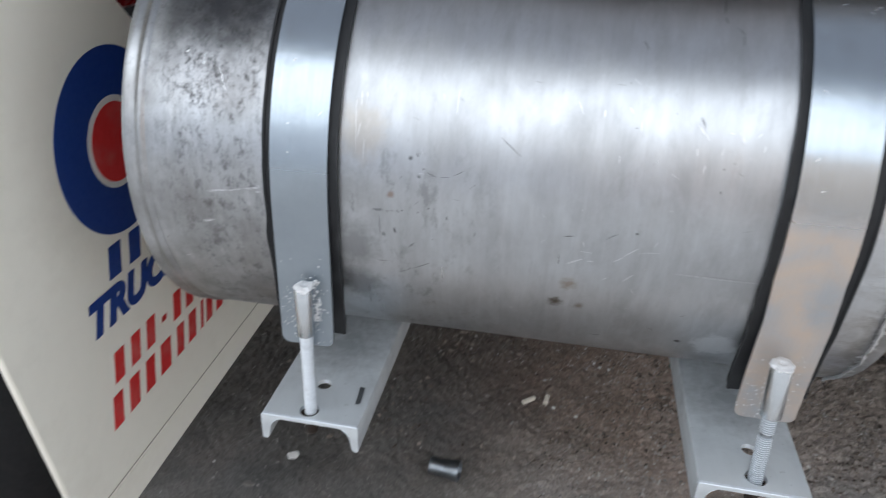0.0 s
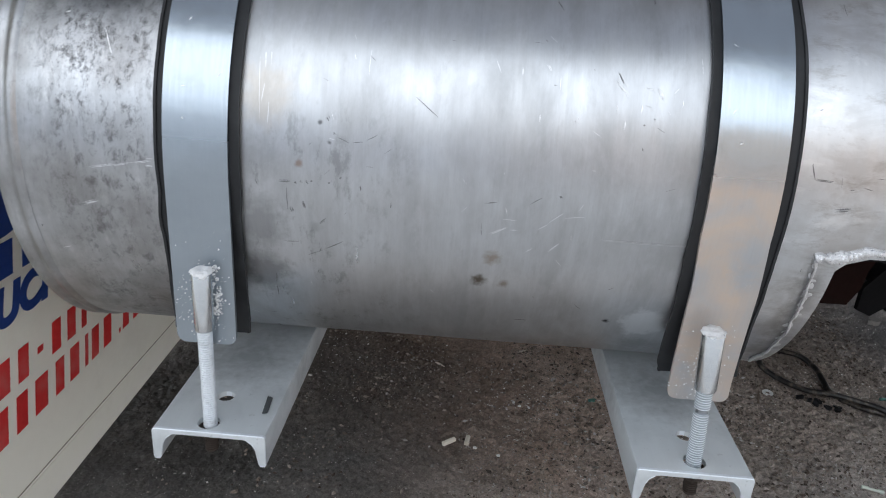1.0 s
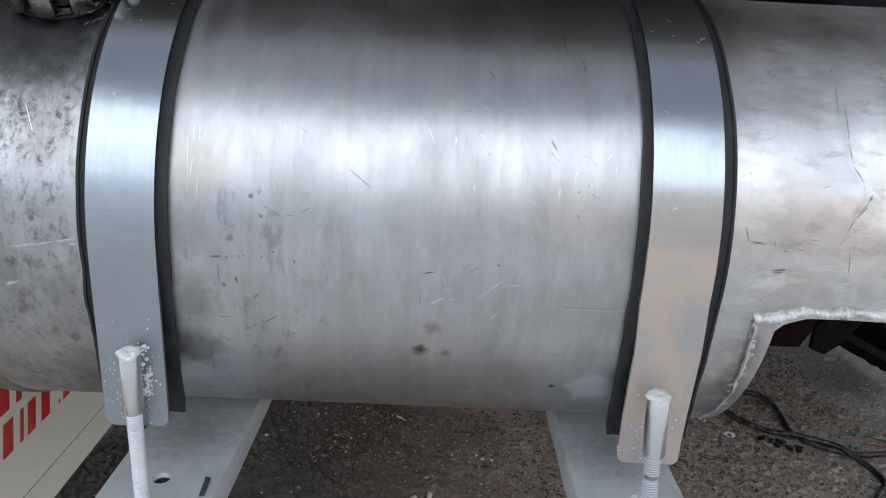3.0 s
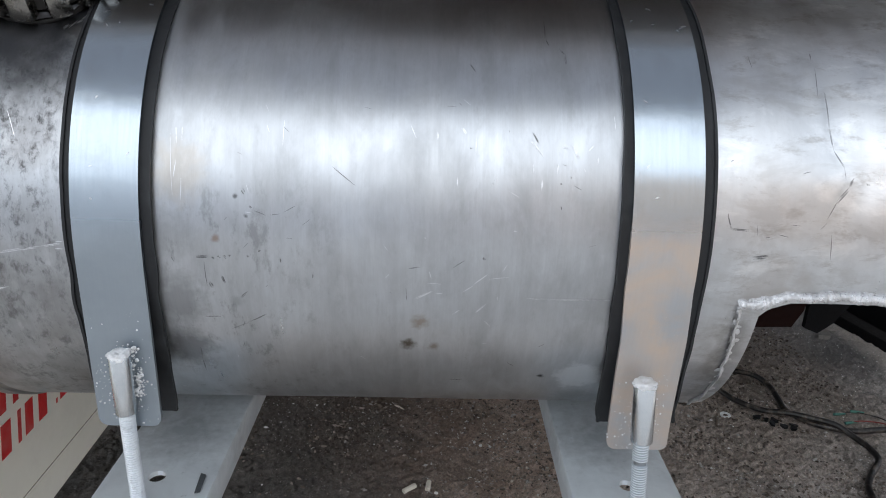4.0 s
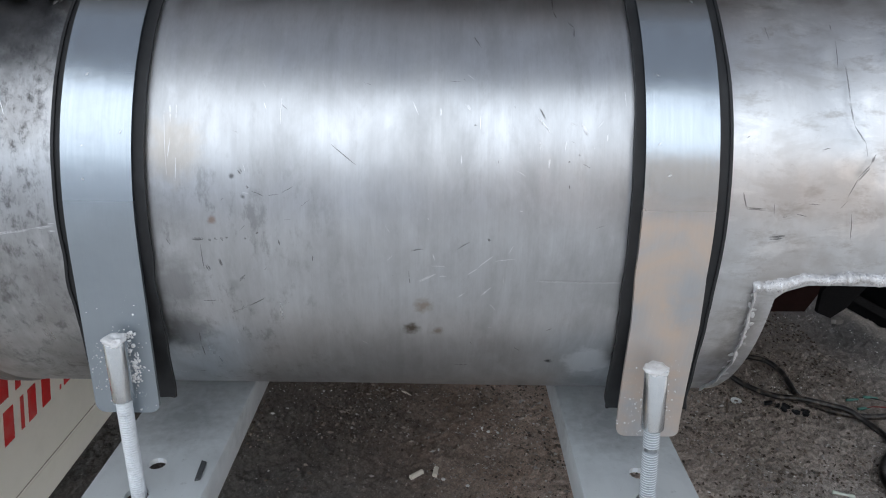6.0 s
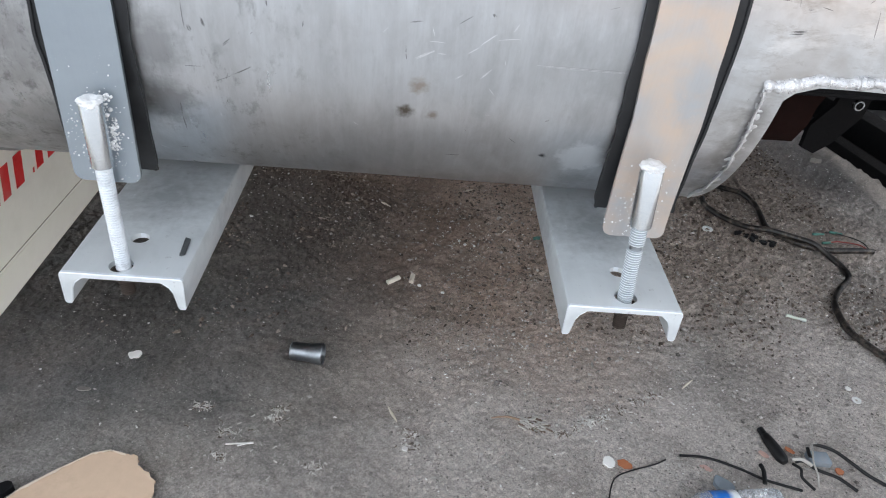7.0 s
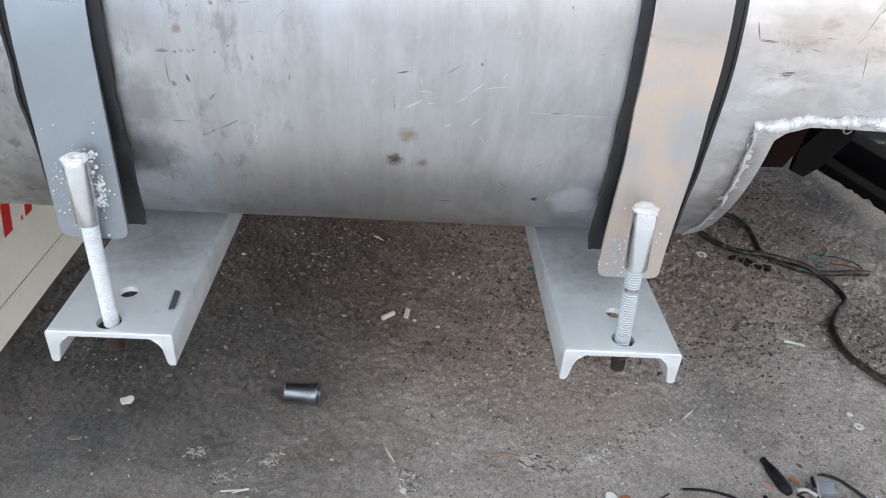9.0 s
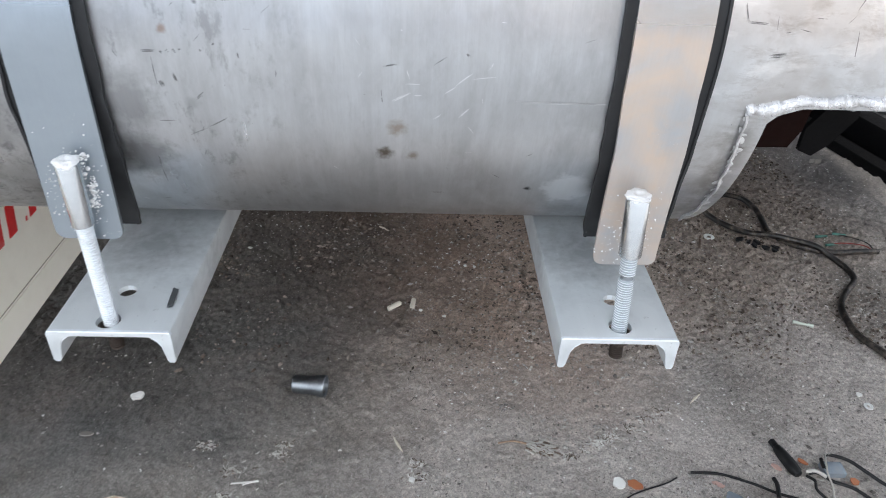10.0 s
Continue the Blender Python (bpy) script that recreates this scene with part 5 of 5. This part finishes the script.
for i in range(170):
    rn = random.Random(i)
    t = rn.random() ** 0.8
    a = Vector((0.330 + 0.052 * t + rn.gauss(0, 0.004), 0.484 - 0.022 * t + rn.gauss(0, 0.005 + 0.005 * t), 0.005 + rn.uniform(0, 0.012)))
    sweep([a, a + Vector((rn.uniform(0.006, 0.020), rn.uniform(-0.016, 0.004), rn.uniform(-0.005, 0.004)))], rn.uniform(0.0008, 0.0026), 4, dull if i % 3 == 0 else bm)
core = curve_points([(0.333, 0.482, 0.006), (0.352, 0.474, 0.009), (0.372, 0.466, 0.008), (0.392, 0.454, 0.004)], 6)
sweep(core, lambda i: (0.0035 + 0.0045 * math.sin(math.pi * min(1.0, (i + 2) / len(core)))) * (1 + 0.5 * noise.noise(Vector((i * 0.9, 3, 1)))), 7, bm)
stalk = single("plant_stalk", bm, M_DRY, pose(0, 0, height(0.33, 0.47)), "dry frayed grey plant stalk on dirt", "stalk")
part("dark_strands", dull, M_TWIG, stalk, "darker broken strands")
part("stem", sweep(curve_points([(0.262, 0.491, 0.006), (0.30, 0.492, 0.010), (0.345, 0.480, 0.008)]), lambda i: 0.0017 + 0.00007 * i, 6), M_STEM, stalk, "thin brown stem")
for knots, r in (([(0.162, 1.459, 0.004), (0.18, 1.462, 0.007), (0.196, 1.487, 0.006), (0.205, 1.515, 0.010)], 0.0028), ([(1.150, 1.475, 0.004), (1.125, 1.42, 0.007), (1.095, 1.35, 0.004)], 0.0042), ([(-0.02, 1.56, 0.004), (0.01, 1.53, 0.006), (0.03, 1.525, 0.004)], 0.003)):
    x, y, z = knots[0]
    bm = sweep(curve_points([(a - x, b - y, c) for a, b, c in knots], 5), r, 7)
    single("twig", bm, M_TWIG, on_ground(x, y), "short broken brown twig on dirt", "twig", "twigs")
sliver = sweep([(-0.025, 0, 0), (0, 0.001, 0.001), (0.028, 0, 0)], lambda i: (0.0012, 0.004, 0.001)[i], 6)
for x, y, a in ((0.807, 0.627, 40), (0.02, 0.50, 115), (0.29, 1.62, 30), (-0.02, 1.49, -40)):
    single("wood_sliver", sliver.copy(), M_STRAW, on_ground(x, y, 0.003, a), "thin pale wood sliver on dirt", "sliver", "wood slivers")
sliver.free()


def washer(x, y, r, tilt):
    bm = lathe([(r * 0.42, 0), (r, 0), (r, 0.0025), (r * 0.42, 0.0025)], 24, False)
    bmesh.ops.bridge_loops(bm, edges=[e for e in bm.edges if e.is_boundary])
    single("washer", bm, M_ZINC, on_ground(x, y, 0.007, 0, tilt), "flat zinc washer on dirt", "washer", "loose washers")


washer(1.158, 1.424, 0.019, 4)
washer(1.256, 0.577, 0.012, 3)
splice = lathe([(0.004, -0.03), (0.006, -0.029), (0.006, -0.015), (0.0042, -0.012), (0.0042, 0.012), (0.006, 0.015), (0.006, 0.029), (0.004, 0.03)], 12)
bmesh.ops.transform(splice, matrix=pose(0, 0, 0, 0, 90, -21), verts=splice.verts)
single("wire_splice", splice, M_CLEAR, on_ground(1.258, 0.927, 0.006), "milky clear plastic wire splice on dirt", "splice")


def laid(points, r):
    return [(x, y, height(x, y) + r + up) for x, y, up in points]


cable = thing("trailer_cable", on_ground(1.4, 1.4), "dusty black electric cable lying in loops on dirt", "cable")


def wire(name, knots, r, material, root, label="", steps=8):
    pts = [root.matrix_world.inverted() @ p for p in curve_points(laid(knots, r), steps)]
    return part(name, sweep(pts, r, 10), material, root, label)


wire("cord", [(1.19, 1.60, 0.02), (1.195, 1.56, 0.01), (1.236, 1.491, 0.01), (1.30, 1.43, 0.012), (1.368, 1.391, 0.022), (1.44, 1.355, 0.02), (1.50, 1.318, 0.02), (1.54, 1.275, 0.008), (1.565, 1.22, 0), (1.555, 1.154, 0), (1.49, 1.09, 0), (1.437, 1.024, 0), (1.405, 0.94, 0), (1.397, 0.859, 0), (1.418, 0.787, 0), (1.46, 0.70, 0)], 0.0105, M_CABLE, cable)
wire("cord", [(1.29, 1.745, 0.01), (1.327, 1.722, 0.015), (1.38, 1.67, 0.015), (1.407, 1.60, 0.01), (1.40, 1.52, 0.004), (1.394, 1.45, 0), (1.42, 1.39, 0.002), (1.47, 1.335, 0.002), (1.56, 1.305, 0.006), (1.66, 1.305, 0.008), (1.73, 1.312, 0.008)], 0.0105, M_CABLE, cable)
for knots, m in (([(1.73, 1.312, 0.008), (1.72, 1.37, 0.02), (1.66, 1.425, 0.01), (1.62, 1.44, 0.004)], M_CABLE), ([(1.73, 1.312, 0.008), (1.70, 1.345, 0.015), (1.64, 1.375, 0.006), (1.60, 1.38, 0.004)], M_REDWIRE)):
    wire("lead", knots, 0.0022, m, cable)
for x, y, a in ((1.655, 1.432, -12), (1.585, 1.425, 5), (1.60, 1.378, 8)):
    plug = lathe([(0.0025, -0.024), (0.0050, -0.023), (0.0050, 0.004), (0.0036, 0.006), (0.0036, 0.022), (0.002, 0.024)], 10)
    bmesh.ops.transform(plug, matrix=cable.matrix_world.inverted() @ on_ground(x, y, 0.008) @ pose(0, 0, 0, 0, 90, a), verts=plug.verts)
    part("terminal", plug, M_TEAL, cable, "teal crimp terminal")

clutter = thing("wire_bundle", on_ground(0.95, 0.38), "tangle of cut black wires and plugs on dirt", "wires")
wire("wire", [(0.711, 0.396, 0), (0.778, 0.389, 0.002), (0.841, 0.359, 0.004), (0.90, 0.327, 0.004), (0.97, 0.295, 0.002)], 0.0032, M_PLASTIC, clutter)
wire("wire", [(0.505, 0.27, 0.0), (0.52, 0.305, 0.0), (0.536, 0.326, 0.003), (0.572, 0.343, 0.003), (0.635, 0.359, 0.003), (0.672, 0.382, 0.0)], 0.0018, M_PLASTIC, clutter)
wire("wire", [(1.046, 0.415, 0.016), (1.06, 0.417, 0.016), (1.096, 0.400, 0.014), (1.125, 0.366, 0.010), (1.153, 0.332, 0.006), (1.20, 0.29, 0.002)], 0.0042, M_PLASTIC, clutter)
wire("wire", [(0.976, 0.365, 0.012), (0.985, 0.345, 0.014), (0.982, 0.325, 0.010), (1.0, 0.295, 0.004)], 0.0034, M_PLASTIC, clutter)
wire("wire", [(0.982, 0.368, 0.012), (1.0, 0.365, 0.018), (1.03, 0.345, 0.012), (1.07, 0.325, 0.006), (1.10, 0.29, 0.002)], 0.0040, M_PLASTIC, clutter)
wire("wire", [(0.976, 0.372, 0.014), (0.995, 0.368, 0.020), (1.015, 0.352, 0.016)], 0.0046, M_DRY, clutter, "dull olive wire")
wire("wire", [(1.060, 0.418, 0.020), (1.044, 0.414, 0.022), (1.03, 0.385, 0.026), (1.018, 0.356, 0.026), (1.020, 0.33, 0.016), (1.012, 0.30, 0.006)], 0.0022, M_CHIP, clutter, "bare pale wire")
wire("wire", [(0.897, 0.364, 0.010), (0.896, 0.345, 0.012), (0.888, 0.314, 0.006)], 0.0052, M_PLASTIC, clutter)
wire("wire", [(1.035, 0.41, 0.010), (1.028, 0.39, 0.012), (1.03, 0.372, 0.006)], 0.0045, M_PLASTIC, clutter)
plug = lathe([(0.006, -0.056), (0.0085, -0.055), (0.0085, -0.036), (0.0105, -0.034), (0.0135, -0.010), (0.0145, 0.020), (0.0135, 0.040), (0.009, 0.050), (0.005, 0.052)], 14)
bmesh.ops.transform(plug, matrix=clutter.matrix_world.inverted() @ on_ground(0.952, 0.420, 0.012) @ pose(0, 0, 0, 0, 90, -80), verts=plug.verts)
part("plug", plug, M_PLASTIC, clutter, "black plug body")
block = box(0.052, 0.036, 0.018, 0.003)
bmesh.ops.transform(block, matrix=clutter.matrix_world.inverted() @ on_ground(1.050, 0.382, 0.008, -4), verts=block.verts)
part("relay_block", block, M_GREY_PLASTIC, clutter, "dusty dark relay block")
scrap("plug_shell", 0.787, 0.310, 0.026, 0.020, -50, M_GREY_PLASTIC, "dull grey broken plug shell on dirt", "plug", 44, 0.012)
for i, (x, y, sx, sy, a) in enumerate(((1.262, 1.389, 0.013, 0.008, 10), (1.292, 1.378, 0.010, 0.007, 40), (1.303, 1.352, 0.006, 0.014, 10), (1.337, 1.336, 0.012, 0.007, -20), (1.364, 1.318, 0.007, 0.013, 20), (1.32, 1.372, 0.012, 0.006, -40), (1.375, 1.345, 0.014, 0.008, 5))):
    scrap("rubber_scrap", x, y + 0.012, sx * 1.25, sy * 1.1, a, M_PLASTIC, "small black rubber scrap on dirt", "scrap", 60 + i, 0.010, "rubber crumbs by the cable")
scrap("rubber_scrap", -0.775, 0.262, 0.022, 0.016, 30, M_BLACK, "small black rubber scrap on dirt", "scrap", 45, 0.014)
scrap("stone", 1.89, 2.05, 0.03, 0.022, 20, M_CHIP, "grey stone lying on dirt", "stone", 47, 0.02)
scrap("plastic_scrap", 0.511, 1.318, 0.020, 0.010, 20, M_TEAL, "small green plastic scrap on dirt", "scrap", 48, 0.004)


def plastic_bottle(x, y, turn):
    """A thin ribbed drink bottle lying on its side, neck towards its own -x end."""
    r = 0.032
    root = thing("plastic_bottle", on_ground(x, y, r - 0.001, turn), "clear ribbed plastic drink bottle lying on dirt", "bottle")
    lay = pose(0, 0, 0, 0, 90, 0)
    prof = [(0.0125, -0.118), (0.0125, -0.098), (0.018, -0.092), (0.028, -0.072), (r, -0.058), (r, -0.046)]
    z = 0.016
    while z < 0.100:
        prof += [(r, z), (r, z + 0.007), (r - 0.0022, z + 0.010), (r - 0.0022, z + 0.012)]
        z += 0.0145
    prof += [(r, 0.106), (r - 0.002, 0.116), (0.022, 0.122), (0.010, 0.117)]
    body = lathe(prof, 40, False)
    bmesh.ops.contextual_create(body, geom=[e for e in body.edges if e.is_boundary and e.verts[0].co.z > 0.1])
    bmesh.ops.transform(body, matrix=lay, verts=body.verts)
    part("body", body, M_PET, root)
    label = lathe([(r + 0.0003, -0.047), (r + 0.0008, -0.046), (r + 0.0008, 0.014), (r + 0.0003, 0.015)], 40, False)
    bmesh.ops.transform(label, matrix=lay, verts=label.verts)
    part("label", label, M_BOTTLE_LABEL, root, "blue and white wrap label")
    cap = lathe([(0.0148, -0.121), (0.0155, -0.120), (0.0155, -0.106), (0.0148, -0.105)], 28)
    bmesh.ops.transform(cap, matrix=lay, verts=cap.verts)
    part("cap", cap, M_PAPER, root, "white screw cap")


plastic_bottle(0.762, 0.236, 4)


def grit(name, material, n, seed, lo, hi, area, label, flat=0.6, clump=0.45):
    """Loose grit: many small uneven stones in one mesh, thicker in some spots."""
    rn = random.Random(seed)
    verts, faces = [], []
    shape = [(1, 0, 0), (-1, 0, 0), (0, 1, 0), (0, -1, 0), (0, 0, 1), (0, 0, -1)]
    tris = [(0, 2, 4), (2, 1, 4), (1, 3, 4), (3, 0, 4), (2, 0, 5), (1, 2, 5), (3, 1, 5), (0, 3, 5)]
    made = 0
    while made < n:
        x, y = rn.uniform(area[0], area[1]), rn.uniform(area[2], area[3])
        if noise.noise(Vector((x * 3.5, y * 3.5, seed))) + 0.5 < clump + rn.uniform(-0.3, 0.3):
            continue
        # little loose grit on the darkened left side
        if x < 0.05 and y < 1.2 and rn.random() < min(0.85, 0.8 - x):
            continue
        r = lo + (hi - lo) * rn.random() ** 3
        z, turn = height(x, y) + r * 0.2, rn.uniform(0, 6.28)
        sx, sy = rn.uniform(0.6, 1.7), rn.uniform(0.5, 1.0)
        base = len(verts)
        for a, b, c in shape:
            k = r * rn.uniform(0.7, 1.2)
            px, py = a * k * sx, b * k * sy
            verts.append((x + px * math.cos(turn) - py * math.sin(turn), y + px * math.sin(turn) + py * math.cos(turn), z + c * k * flat))
        faces += [tuple(base + i for i in t) for t in tris]
        made += 1
    me = bpy.data.meshes.new(name)
    me.from_pydata(verts, [], faces)
    me.materials.append(material)
    tagged(new(name, me), label, "grit", "", "stuff")


def shavings(name, material, n, seed, spots, label):
    """Thin curled bits of swarf and splinters round some spots (x, y, spread)."""
    rn = random.Random(seed)
    bm = bmesh.new()
    for _ in range(n):
        x, y, w = rn.choice(spots)
        x, y = x + rn.gauss(0, w), y + rn.gauss(0, w * 0.5)
        a, l, bend = rn.uniform(0, 6.28), rn.uniform(0.004, 0.013), rn.uniform(-1.2, 1.2)
        pts = []
        for i in range(4):
            pts.append((x, y, height(x, y) + 0.0015 + 0.001 * (i % 2)))
            x, y, a = x + l / 3 * math.cos(a), y + l / 3 * math.sin(a), a + bend / 3
        sweep(pts, rn.uniform(0.0007, 0.0018), 4, bm, 0.6)
    me = part(name, bm, material, None, label, "stuff")
    tagged(me, "", "litter")


YARD = (-1.2, 2.2, 0.12, 2.4)
CRACK = [(0.43, 0.452, 0.010), (0.47, 0.470, 0.006), (0.505, 0.487, 0.010), (0.53, 0.497, 0.012), (0.545, 0.506, 0.008), (0.60, 0.533, 0.010), (0.655, 0.563, 0.014), (0.70, 0.585, 0.012)]
HEAPS = [(-0.431, 0.508, 0.013), (-0.256, 0.477, 0.011), (-0.357, 0.434, 0.016), (-0.364, 0.361, 0.013), (-0.157, 0.340, 0.015), (0.063, 0.441, 0.012), (-0.250, 0.505, 0.009), (0.055, 0.40, 0.014)]
shavings("pale_shavings", M_SHAVING, 560, 7, [(-0.36, 0.41, 0.06), (-0.20, 0.33, 0.06), (-0.30, 0.52, 0.08), (0.30, 1.30, 0.10), (0.42, 1.38, 0.08), (0.2, 0.6, 0.3), (0.9, 1.2, 0.3)] + HEAPS * 2 + CRACK[2:5] * 2 + CRACK, "pale shavings and splinters strewn on dirt")
shavings("dark_splinters", M_CLOD, 300, 8, [(0.2, 1.6, 0.2), (-0.1, 1.3, 0.3), (0.6, 0.6, 0.4), (1.35, 1.42, 0.04)] + HEAPS + CRACK, "dark splinters strewn on dirt")

grit("dark_grit", M_CLOD, 22000, 1, 0.0010, 0.0085, (-0.8, 1.7, 0.75, 2.3), "dark crumbs of dirt on the ground", 0.8, 0.40)
grit("grey_grit", M_CRUMB, 18000, 4, 0.0008, 0.0042, (-1.0, 2.0, 0.14, 1.1), "grey brown crumbs of dirt on the ground", 0.7, 0.40)
grit("soil_lumps", M_CRUMB, 2600, 11, 0.0020, 0.0085, (-0.2, 1.9, 0.3, 1.6), "rounded lumps of dirt on the ground", 0.7, 0.45)
grit("pale_grit", M_CHIP, 5000, 2, 0.0008, 0.0040, YARD, "pale grit and stone chips on the ground", 0.5, 0.45)
grit("white_grit", M_WHITE_GRIT, 6500, 3, 0.0008, 0.0046, YARD, "white specks and chips on the ground", 0.5, 0.58)
grit("white_grit", M_SHAVING, 900, 6, 0.0007, 0.0050, (0.05, 0.75, 1.05, 1.9), "white specks and chips on the ground", 0.5, 0.50)

# ---- yard behind the camera ----
# unseen walls, assumed from reflections, closing off the low sky
single("wall_yard", box(24, 0.3, 4.2, 0.02, (-12, 0, 2.1)), M_WALL, pose(1.5, -10.0, -0.02), "grey rendered yard wall", "wall", "", "structure")
single("wall_tan", box(22, 0.3, 5.8, 0.02, (11, 0, 2.9)), M_TAN_WALL, pose(1.5, -10.0, -0.02), "tan rendered yard wall", "wall", "", "structure")
